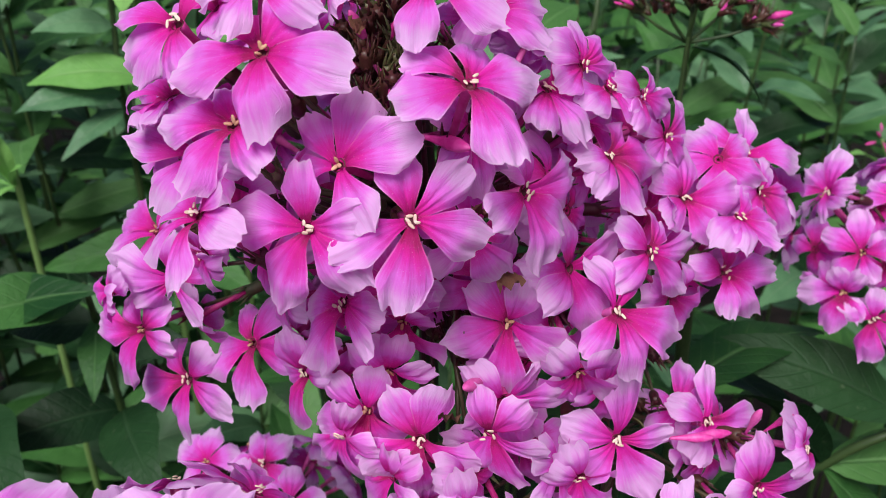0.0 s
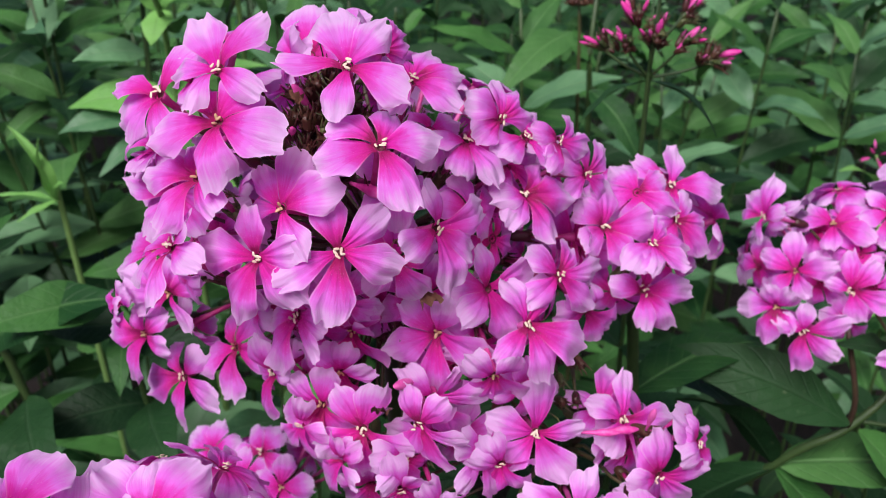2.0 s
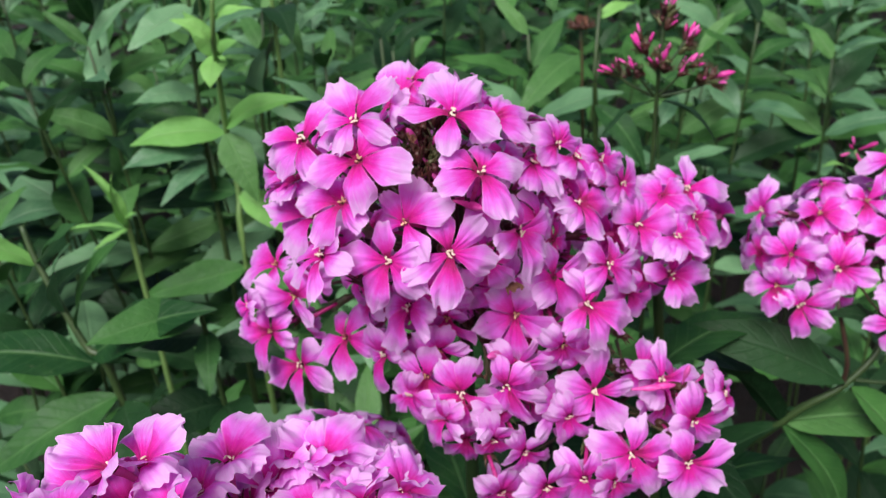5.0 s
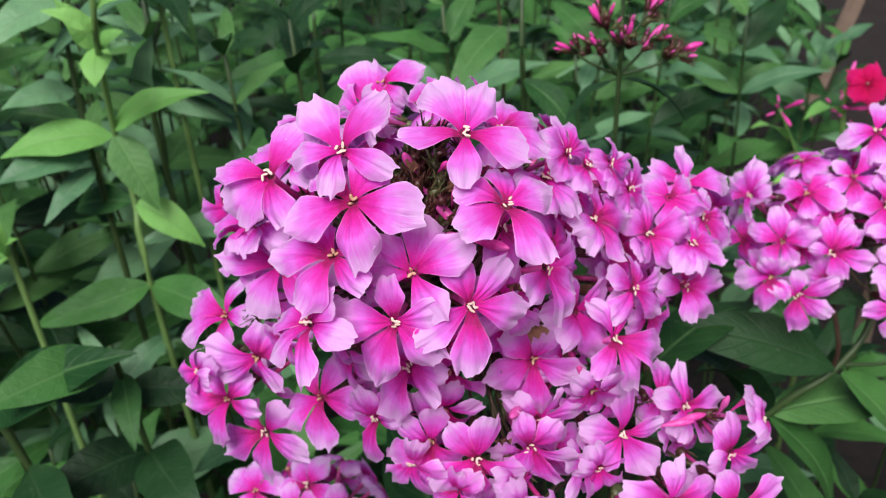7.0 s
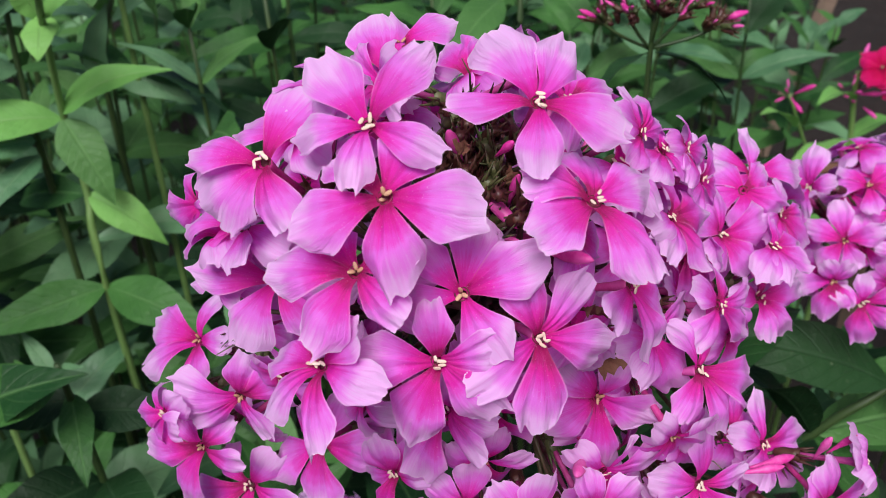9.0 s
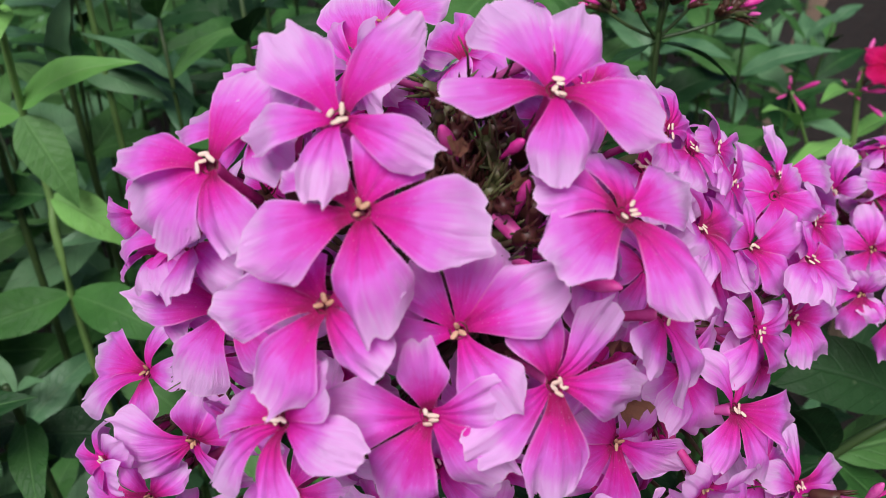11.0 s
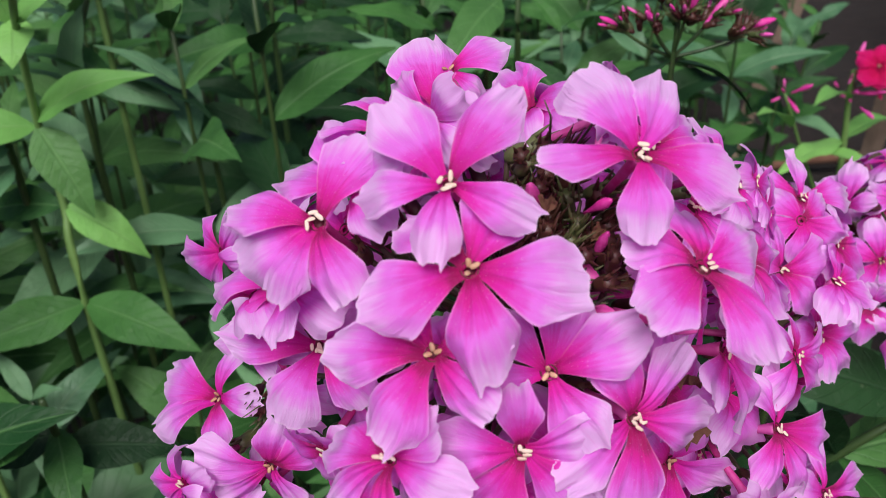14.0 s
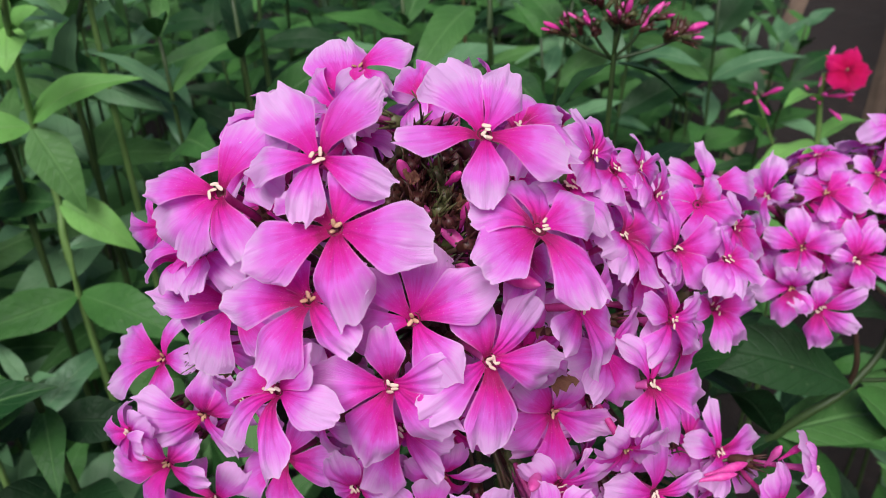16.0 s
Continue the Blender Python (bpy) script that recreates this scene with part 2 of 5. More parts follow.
# ---- meshes that are shared ----
def mesh_from(name, verts, faces, mat, uvs=None):
    me = bpy.data.meshes.new(name)
    me.from_pydata(verts, [], faces)
    if uvs:
        lay = me.uv_layers.new(name="UVMap")
        flat = np.array([uvs[l.vertex_index] for l in me.loops], dtype=np.float32).ravel()
        lay.data.foreach_set("uv", flat)
    me.materials.append(mat)
    me.polygons.foreach_set("use_smooth", [True] * len(me.polygons))
    me.update()
    return me


def smooth(a, b, x):
    k = min(1.0, max(0.0, (x - a) / (b - a)))
    return k * k * (3 - 2 * k)


def petal_mesh(mat, seed, nu=24, nv=18, ruffle=0.0):
    """A petal of length 1 along y: a narrow claw, a broad wedge and a ragged, wavy end with one small point."""
    r = random.Random(seed)
    wide, top = r.uniform(0.32, 0.42), r.uniform(0.74, 0.90)
    cusp, cusp_at, cusp_w = r.uniform(0.04, 0.14), r.choice((-1, 1)) * r.uniform(0.15, 0.9), r.uniform(0.08, 0.16)
    round_end, arch = r.uniform(0.15, 0.30), r.uniform(0.0, 0.10)
    cup, tipdrop = r.uniform(-0.60, 0.15), r.uniform(-0.02, 0.30)
    skew, wave, phase = r.uniform(-0.08, 0.08), r.uniform(0.014, 0.040), r.uniform(0, 6.28)
    roll, curl, side, crease = r.uniform(-0.16, 0.16), r.uniform(-0.16, 0.13), r.choice((-1, 1)), r.uniform(-0.06, 0.02)
    notch, notch_at = r.choice((0.0, 0.0, 0.03, 0.06)), r.uniform(-0.6, 0.6)
    verts, uvs, faces = [], [], []
    for j in range(nv + 1):
        v = (j / nv) ** 0.9
        for i in range(nu + 1):
            s = 2 * i / nu - 1
            half = 0.06 + (wide - 0.06) * (0.5 * smooth(0.0, top, v) + 0.5 * min(1.0, v / top) ** 1.1)
            half *= 1 - 0.16 * smooth(top, 1.0, v)
            half *= 1 + 0.05 * noise.noise((v * 3.1, seed * 0.9, 2.0 if s > 0 else 7.0))
            end = 1 - round_end * abs(s) ** 2.5 + cusp * math.exp(-((s - cusp_at) / cusp_w) ** 2) - notch * math.exp(-((s - notch_at) / 0.12) ** 2)
            rag = 0.036 * noise.noise((s * 2.2, seed * 1.7, 0.3)) + 0.013 * noise.noise((s * 5.0, seed * 2.3, 1.1)) + 0.009 * noise.noise((s * 11, seed * 2.9, 3.1))
            x = s * half + skew * v * v
            y = 0.05 + (v * (end - 0.05)) + rag * v ** 6
            z = arch * math.sin(math.pi * v) + cup * (s * half) ** 2 * (0.4 + v) - tipdrop * smooth(0.60, 1.05, v) * 0.7
            z += wave * math.sin(s * 5.5 + phase + 3 * v) * smooth(0.45, 1.0, v)
            z += 0.016 * math.cos(s * math.pi * 3) * (1 - v) * v * 2 + roll * s * half * v
            z -= 0.05 * (1 - smooth(0.0, 0.22, v))
            z += curl * smooth(0.45, 1.0, abs(s)) * (1 if s * side > 0 else 0.15) * smooth(0.3, 0.9, v)
            z += crease * math.exp(-(s / 0.22) ** 2) * math.sin(math.pi * min(1.0, v * 1.05))
            z += (0.055 * noise.noise((s * 1.6, v * 2.4, seed * 3.3)) + 0.016 * noise.noise((s * 5.5, v * 2.6, seed * 1.3))) * v
            z += 0.012 * math.sin(13 * s + 4 * phase) * smooth(0.78, 1.0, v)
            if ruffle:
                z += ruffle * (0.050 * math.sin(6 * s + 2 * phase) + 0.012 * math.sin(13 * s + phase)) * smooth(0.45, 1.0, v)
                y += ruffle * 0.006 * math.sin(19 * s + phase) * smooth(0.8, 1.0, v)
            verts.append((x, y, z))
            uvs.append((i / nu, v))
    for j in range(nv):
        for i in range(nu):
            a = j * (nu + 1) + i
            faces.append((a, a + 1, a + nu + 2, a + nu + 1))
    return mesh_from("petal", verts, faces, mat, uvs)


def ring_mesh(name, profile, mat, n=9, cap=True, lobes=0.0):
    """A turned shape along z from (radius, z) pairs."""
    verts, faces = [], []
    for k, (rad, z) in enumerate(profile):
        for i in range(n):
            a = 2 * math.pi * i / n
            q = rad * (1 + lobes * math.cos(5 * a))
            verts.append((q * math.cos(a), q * math.sin(a), z))
    for k in range(len(profile) - 1):
        for i in range(n):
            j = (i + 1) % n
            faces.append((k * n + i, k * n + j, (k + 1) * n + j, (k + 1) * n + i))
    if cap:
        faces.append(tuple(range(n))[::-1])
        faces.append(tuple((len(profile) - 1) * n + i for i in range(n)))
    return mesh_from(name, verts, faces, mat)


def joined(name, pieces, mat):
    """Several small shapes as one mesh: pieces are (mesh, matrix)."""
    verts, faces = [], []
    for me, m in pieces:
        o = len(verts)
        verts += [tuple(m @ v.co) for v in me.vertices]
        faces += [tuple(o + i for i in p.vertices) for p in me.polygons]
    return mesh_from(name, verts, faces, mat)


PETALS = [petal_mesh(PINK, 100 + k) for k in range(40)]
RUFFLED_PETALS = [petal_mesh(PINK, 700 + k, 26, 16, 1.0) for k in range(12)]
RED_PETALS = [petal_mesh(RED, 300 + k) for k in range(5)]
grain = ring_mesh("anther", [(0.12, -0.85), (0.26, -0.7), (0.33, -0.2), (0.30, 0.35), (0.22, 0.75), (0.08, 0.9)], ANTHER_CREAM, 10)
for k, v in enumerate(grain.vertices):
    a = math.atan2(v.co.y, v.co.x)
    q = 0.78 + 0.42 * math.cos(a) ** 2 + 0.10 * noise.noise((v.co.x * 5, v.co.y * 5, v.co.z * 4))
    v.co.x, v.co.y = v.co.x * q * 1.15, v.co.y * q
    v.co.x += 0.04 * v.co.z * v.co.z


grain_tan = grain.copy()
grain_tan.materials.clear()
grain_tan.materials.append(ANTHER_TAN)


anther_rng = random.Random(23)


def add_anthers(tube, kind):
    r = anther_rng
    if kind == "cream":  # anthers that stand out of the throat
        turn = r.uniform(0, 360)
        for k in range(r.choice((4, 4, 5, 5))):
            m = pose(0, 0, 0, 0, 0, turn) @ pose((k % 3 - 1) * 0.0009 + r.uniform(-0.0004, 0.0004), (k // 3 - 0.4) * 0.0011 + r.uniform(-0.0006, 0.0006), r.uniform(0.0002, 0.0012), r.uniform(60, 100), r.uniform(-20, 20), r.uniform(-60, 60))
            child("anther", grain, tube, m @ Matrix.Diagonal((r.uniform(0.00068, 0.00085), r.uniform(0.00055, 0.0007), r.uniform(0.0006, 0.00095), 1)))
    elif kind == "hidden":
        return
    else:  # anthers deep in the throat, dry and tan
        for k in range(3):
            a = k * 2.1 + r.uniform(-0.4, 0.4)
            m = pose(0.0007 * math.cos(a), 0.0007 * math.sin(a), r.uniform(-0.0003, 0.0005), r.uniform(20, 70), 0, math.degrees(a) + 90)
            child("anther", grain_tan, tube, m @ Matrix.Diagonal((0.0009, 0.0009, 0.00085, 1)))


tube_profile = [(0.0008, -0.017), (0.0007, -0.010), (0.0009, -0.004), (0.0013, -0.0015), (0.0014, -0.0006), (0.0011, -0.0005), (0.0008, -0.0018)]
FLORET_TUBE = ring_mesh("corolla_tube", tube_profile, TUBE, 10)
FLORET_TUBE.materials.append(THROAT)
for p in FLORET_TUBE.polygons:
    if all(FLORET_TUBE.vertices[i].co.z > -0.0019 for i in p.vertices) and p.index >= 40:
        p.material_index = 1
calyx_profile = [(0.0004, 0.0), (0.0012, 0.0006), (0.0017, 0.0025), (0.0016, 0.0050), (0.0019, 0.0068)]
tooth = ring_mesh("tooth", [(0.00055, 0.0), (0.00040, 0.0015), (0.00008, 0.0042)], CALYX, 5)
CALYX_BODY = ring_mesh("calyx_body", calyx_profile, CALYX, 10)
CALYX_MESH = {}
for key, mat in (("brown", CALYX), ("green", CALYX_GREEN)):
    teeth = [(tooth, pose(0.0014 * math.cos(a), 0.0014 * math.sin(a), 0.0062) @ pose(0, 0, 0, 0, 14, 0) if k == 0 else
              Matrix.Rotation(a, 4, "Z") @ pose(0.0014, 0, 0.0062, 0, 14, 0)) for k, a in enumerate([i * 2 * math.pi / 5 for i in range(5)])]
    CALYX_MESH[key] = joined("calyx", [(CALYX_BODY, Matrix.Identity(4))] + teeth, mat)
BUD_MESH = ring_mesh("bud", [(0.0007, 0.0), (0.0009, 0.004), (0.0014, 0.009), (0.0023, 0.014), (0.0022, 0.018), (0.0012, 0.0215), (0.0003, 0.023)], BUD, 9, True, 0.06)
BUD_SMALL = ring_mesh("small_bud", [(0.0008, 0.0), (0.0013, 0.003), (0.0014, 0.006), (0.0008, 0.0085), (0.0002, 0.0095)], BUD, 7, True, 0.06)


def dry_mesh(seed):
    r = random.Random(seed)
    verts, faces = [], []
    n, k = 9, 7
    for j in range(k):
        for i in range(n):
            s, v = 2 * i / (n - 1) - 1, j / (k - 1)
            verts.append((s * 0.35 * (0.4 + v) + r.uniform(-0.05, 0.05), v * 0.8, 0.18 * math.sin(s * 7 + v * 4) * v + r.uniform(-0.07, 0.07)))
    for j in range(k - 1):
        for i in range(n - 1):
            a = j * n + i
            faces.append((a, a + 1, a + n + 1, a + n))
    return mesh_from("dry_petal", verts, faces, DRY)


DRY_MESHES = [dry_mesh(s) for s in range(3)]


def leaf_mesh(mat, seed, nu=6, nv=14):
    """A lance-shaped leaf of length 1 along y, folded at the midrib, with a bent tip."""
    r = random.Random(seed)
    wide, at, droop = r.uniform(0.125, 0.185), r.uniform(0.30, 0.46), r.uniform(0.05, 0.40)
    fold, wave, ph, bend = r.uniform(0.10, 0.42), r.uniform(0.004, 0.014), r.uniform(0, 6), r.uniform(-0.10, 0.10)
    verts, uvs, faces = [], [], []
    for j in range(nv + 1):
        v = j / nv
        body = math.sin(0.5 * math.pi * v / at) ** 0.8 if v < at else 1 - ((v - at) / (1 - at)) ** 1.65
        half = max(0.006 if v < 0.5 else 0.0015, wide * body)
        half *= 1 + 0.05 * noise.noise((v * 6.0, seed * 0.7, 3.0))
        for i in range(nu + 1):
            s = 2 * i / nu - 1
            x = s * half + bend * v * v
            z = 0.10 * math.sin(v * 2.2) - droop * v ** 2.2 + fold * abs(s) * half + wave * math.sin(7 * v * 2 + ph + s) * abs(s) * 1.5 - 0.10 * half * s * s
            verts.append((x, v * (1 - 0.12 * droop), z))
            uvs.append((i / nu, v))
    for j in range(nv):
        for i in range(nu):
            a = j * (nu + 1) + i
            faces.append((a, a + 1, a + nu + 2, a + nu + 1))
    return mesh_from("leaf", verts, faces, mat, uvs)


LEAVES = {k: [leaf_mesh(m, 500 + 31 * n + s) for s in range(9)] for n, (k, m) in enumerate(
    (("green", LEAF), ("grey", LEAF_GREY), ("light", LEAF_LIGHT), ("dark", LEAF_DARK), ("mid", LEAF_MID)))}


def rod_data(name, points, radii, mat, n=7):
    """A round stem through the points, with its own radius at each."""
    verts, faces = [], []
    pts = [Vector(p) for p in points]
    for k, p in enumerate(pts):
        d = (pts[min(k + 1, len(pts) - 1)] - pts[max(k - 1, 0)]).normalized()
        q = d.to_track_quat("Z", "Y").to_matrix()
        for i in range(n):
            a = 2 * math.pi * i / n
            verts.append(tuple(p + q @ Vector((radii[k] * math.cos(a), radii[k] * math.sin(a), 0))))
    for k in range(len(pts) - 1):
        for i in range(n):
            j = (i + 1) % n
            faces.append((k * n + i, k * n + j, (k + 1) * n + j, (k + 1) * n + i))
    faces.append(tuple(range(n))[::-1])
    faces.append(tuple((len(pts) - 1) * n + i for i in range(n)))
    return mesh_from(name, verts, faces, mat)


def curve_points(points, steps=5):
    """A smooth line through the points."""
    p = [Vector(q) for q in points]
    p = [2 * p[0] - p[1]] + p + [2 * p[-1] - p[-2]]
    out = []
    for k in range(1, len(p) - 2):
        for i in range(steps):
            t = i / steps
            a, b, c, d = p[k - 1:k + 3]
            out.append(0.5 * (2 * b + (c - a) * t + (2 * a - 5 * b + 4 * c - d) * t * t + (3 * b - a - 3 * c + d) * t ** 3))
    return out + [p[-2]]


# ---- things and their parts ----
def thing(name, base, label, category, group=""):
    ob = new(name)
    ob.location = base
    ob.empty_display_size = 0.02
    return tagged(ob, label, category, group)


def child(name, data, parent, m, label=""):
    """A part at the pose m, given in the world for parts of a thing and in the part's own space below that."""
    ob = new(name, data)
    ob.parent = parent
    if parent.data is None:
        ob.matrix_parent_inverse = Matrix.Translation(-Vector(parent.location))
    ob.matrix_basis = m
    return tagged(ob, label) if label else ob


def frame_of(place, normal):
    n = Vector(normal).normalized()
    u = Vector((0, 0, 1)).cross(n)
    if u.length < 0.05:
        u = Vector((1, 0, 0))
    u.normalize()
    w = n.cross(u)
    m = Matrix((u, w, n)).transposed().to_4x4()
    m.translation = place
    return m


HEADS = {}


def floret(plant, place, normal, turns, lengths, lifts, eye="cream", root=None, petals=PETALS, wide=1.0):
    """One flower: a tube with five petals (turn clockwise from up, length in mm, lift towards the viewer), stamens and calyx."""
    m = frame_of(place, normal)
    HEADS.setdefault(plant.name, []).append(Vector(place))
    tube = child("floret", FLORET_TUBE, plant, m)
    for k, (t, l, e) in enumerate(zip(turns, lengths, lifts)):
        me = rng.choice(petals)
        size = l * 0.001
        w = size * wide * rng.uniform(0.90, 1.12)
        pm = Matrix.Rotation(radians(-t), 4, "Z") @ Matrix.Rotation(radians(e), 4, "X") @ Matrix.Rotation(radians(9 + rng.uniform(-7, 7)), 4, "Y")
        flip = rng.choice((-1, 1))
        child("petal", me, tube, pm @ Matrix.Diagonal((w * flip, size, size, 1)))
    add_anthers(tube, eye)
    child("calyx", CALYX_MESH["green" if rng.random() < 0.4 else "brown"], tube, pose(0, 0, -0.0215))
    if root is not None:
        a = m @ Vector((0, 0, -0.021))
        b = Vector(root) + (a - Vector(root)) * 0.12
        mid = (a + b) / 2 - Vector(normal).normalized() * 0.004
        pts = [a, (a + mid) / 2 - Vector((0, 0, 0.001)), mid, (mid + b) / 2, b]
        child("pedicel", rod_data("pedicel", pts, [0.0005, 0.0006, 0.0007, 0.0009, 0.0011], STEM_DARK, 5), plant, Matrix.Identity(4))
    return tube


def loose_floret(plant, place, normal, size=14.5, eye="cream", root=None, petals=PETALS, lift=0.0):
    """A flower with its petals spread evenly."""
    t0 = rng.uniform(0, 72)
    return floret(plant, place, normal, [t0 + 72 * k + rng.uniform(-9, 9) for k in range(5)], [size * rng.uniform(0.9, 1.1) for k in range(5)],
                  [lift + rng.uniform(-14, 12) for k in range(5)], eye, root, petals)


def stem(plant, points, r0, r1, mat=STEM, name="stem"):
    pts = curve_points(points)
    rad = [r0 + (r1 - r0) * k / (len(pts) - 1) for k in range(len(pts))]
    return child(name, rod_data(name, pts, rad, mat, 8), plant, Matrix.Identity(4))


def leaf(plant, place, way, length, kind="green", roll=0.0, width=1.0, pick=None, label=""):
    """A leaf from its stalk in the direction way."""
    w = Vector(way).normalized()
    side = w.cross(Vector((0, 0, 1)))
    if side.length < 0.05:
        side = Vector((1, 0, 0))
    side.normalize()
    up = side.cross(w)
    m = Matrix((side, w, up)).transposed().to_4x4()
    m = m @ Matrix.Rotation(radians(roll), 4, "Y") @ Matrix.Diagonal((length * width, length, length, 1))
    m.translation = place
    return child("leaf", LEAVES[kind][rng.randrange(9) if pick is None else pick], plant, m, label)


def to_light(way, amount=1.0):
    """The roll that turns a leaf's blade towards the open, bright side of the bed."""
    w = Vector(way).normalized()
    side = w.cross(Vector((0, 0, 1)))
    if side.length < 0.05:
        side = Vector((1, 0, 0))
    side.normalize()
    bright = Vector((0.0, -0.72, 0.69))
    return amount * math.degrees(math.atan2(bright.dot(side), bright.dot(side.cross(w))))


# ---- ground ----
def ground_sheet():
    verts, faces = [], []
    xs = [-60, -20, -8, -4] + [-2.5 + 0.08 * i for i in range(75)] + [6, 10, 22, 60]
    ys = [-60, -20, -6, -2.5] + [-1.2 + 0.08 * i for i in range(75)] + [7, 12, 25, 70]
    for y in ys:
        for x in xs:
            near = abs(x) < 4 and abs(y) < 5
            z = 0.03 * noise.noise((x * 3, y * 3, 0)) + 0.018 * noise.noise((x * 11, y * 11, 4)) if near else 0.0
            verts.append((x, y, z))
    n = len(xs)
    for j in range(len(ys) - 1):
        for i in range(n - 1):
            a = j * n + i
            faces.append((a, a + 1, a + n + 1, a + n))
    return tagged(new("ground", mesh_from("ground", verts, faces, SOIL)), "dark brown garden soil under the plants", "ground", kind="structure")


ground_sheet()

# ---- the large pink flower head ----
MAIN_ROOT = (-0.004, 0.188, 0.858)
main_plant = thing("phlox_plant", (-0.01, 0.26, 0.0), "tall garden phlox with a large domed head of pink flowers", "flower", "pink phlox plants")
stem(main_plant, [(-0.01, 0.26, 0.0), (-0.012, 0.25, 0.35), (-0.006, 0.23, 0.65), (-0.004, 0.20, 0.80), (-0.004, 0.188, 0.87), (-0.006, 0.175, 0.893)], 0.0042, 0.0018, STEM)
second_plant = thing("phlox_plant", (0.10, 0.32, 0.0), "garden phlox stem with a smaller pink flower head", "flower", "pink phlox plants")
SECOND_ROOT = (0.075, 0.235, 0.832)
stem(second_plant, [(0.10, 0.32, 0.0), (0.098, 0.30, 0.4), (0.088, 0.262, 0.70), (0.077, 0.238, 0.82), (0.073, 0.228, 0.85)], 0.0038, 0.0016, STEM)
LOW_ROOT = (0.052, 0.190, 0.785)
low_branch = thing("phlox_plant", (0.06, 0.27, 0.0), "garden phlox stem with pink flowers and closed buds", "flower", "pink phlox plants")
stem(low_branch, [(0.06, 0.27, 0.0), (0.058, 0.26, 0.4), (0.056, 0.225, 0.70), (0.053, 0.195, 0.78), (0.055, 0.18, 0.80)], 0.0035, 0.0015, STEM)
right_plant = thing("phlox_plant", (0.06, 0.36, 0.0), "garden phlox with a leaning stem and a pink flower head", "flower", "pink phlox plants")
RIGHT_ROOT = (0.178, 0.285, 0.790)
small_plant = thing("phlox_plant", (-0.06, 0.30, 0.0), "short garden phlox with a small pink flower head", "flower", "pink phlox plants")
SMALL_ROOT = (-0.062, 0.245, 0.705)
stem(small_plant, [(-0.06, 0.30, 0.0), (-0.062, 0.29, 0.35), (-0.062, 0.258, 0.62), (-0.062, 0.245, 0.715)], 0.0034, 0.0016, STEM)

front_plant = thing("phlox_plant", (-0.05, 0.12, 0.0), "garden phlox with a crowded head of ruffled pink flowers", "flower", "pink phlox plants")
FRONT_ROOT = (-0.048, 0.112, 0.806)
stem(front_plant, [(-0.05, 0.12, 0.0), (-0.05, 0.12, 0.4), (-0.049, 0.115, 0.70), FRONT_ROOT, (-0.048, 0.110, 0.822)], 0.0038, 0.0018, STEM)
edge_plant = thing("phlox_plant", (-0.10, 0.09, 0.0), "garden phlox with a crowded head of ruffled pink flowers", "flower", "pink phlox plants")
EDGE_ROOT = (-0.092, 0.086, 0.815)
stem(edge_plant, [(-0.10, 0.09, 0.0), (-0.098, 0.09, 0.4), (-0.094, 0.088, 0.70), EDGE_ROOT, (-0.091, 0.085, 0.83)], 0.0038, 0.0018, STEM)
floret(main_plant, (-0.0293, 0.1385, 0.9125), (-0.16, -0.66, 0.74), (20, 103, 170, 248, 312), (12.2, 15.9, 15.1, 15.7, 12.2), (-9, 0, 0, 0, -8), "tan", MAIN_ROOT, wide=0.93)
floret(main_plant, (-0.0304, 0.1466, 0.9211), (-0.37, -0.64, 0.67), (25, 104, 173, 254, 314), (15.9, 13.2, 12.2, 13.1, 15.2), (0, 0, 22, 0, 0), "cream", MAIN_ROOT, wide=0.84)
floret(main_plant, (-0.0027, 0.1468, 0.9218), (0.06, -0.66, 0.75), (40, 117, 195, 279, 341), (14.0, 14.6, 12.6, 14.9, 15.5), (0, 0, 4, 0, 0), "cream", MAIN_ROOT, wide=0.82)
floret(main_plant, (0.0045, 0.1387, 0.9073), (0.21, -0.46, 0.86), (34, 89, 172, 263, 319), (11.6, 13.7, 16.6, 14.8, 12.3), (-10, 0, 0, 0, 0), "cream", MAIN_ROOT, wide=0.93)
floret(main_plant, (-0.0349, 0.1376, 0.9004), (-0.28, -0.54, 0.80), (72, 132, 202, 267, 315), (12.2, 12.2, 14.5, 16.0, 12.2), (32, 1, 0, 0, -11), "tan", MAIN_ROOT, wide=0.93)
floret(main_plant, (-0.0478, 0.1560, 0.9125), (-0.38, -0.58, 0.72), (14, 148, 203, 236, 272), (14.6, 13.2, 13.5, 15.2, 14.5), (0, 0, -3, -6, 5), "cream", MAIN_ROOT, wide=0.93)
floret(main_plant, (-0.0180, 0.1382, 0.8928), (-0.32, -0.80, 0.50), (16, 60, 146, 254, 312), (13.3, 15.6, 13.1, 12.2, 12.2), (0, 0, 0, -14, 0), "tan", MAIN_ROOT, wide=0.88)
floret(main_plant, (-0.0052, 0.1349, 0.8840), (0.18, -0.91, 0.38), (55, 109, 188, 252, 347), (13.9, 14.4, 16.9, 15.9, 13.2), (0, 0, 0, 0, 0), "cream", MAIN_ROOT, wide=0.88)
floret(main_plant, (-0.0232, 0.1335, 0.8830), (-0.23, -0.92, 0.31), (76, 133, 203, 274, 358), (12.3, 14.3, 16.2, 14.6, 12.2), (0, 0, 0, 0, 17), "cream", MAIN_ROOT, wide=0.88)
floret(main_plant, (-0.0425, 0.1354, 0.8846), (-0.58, -0.37, 0.73), (37, 86, 146, 200, 260), (12.2, 13.8, 14.6, 13.1, 12.2), (20, 0, 0, 0, -1), "cream", MAIN_ROOT, wide=0.88)
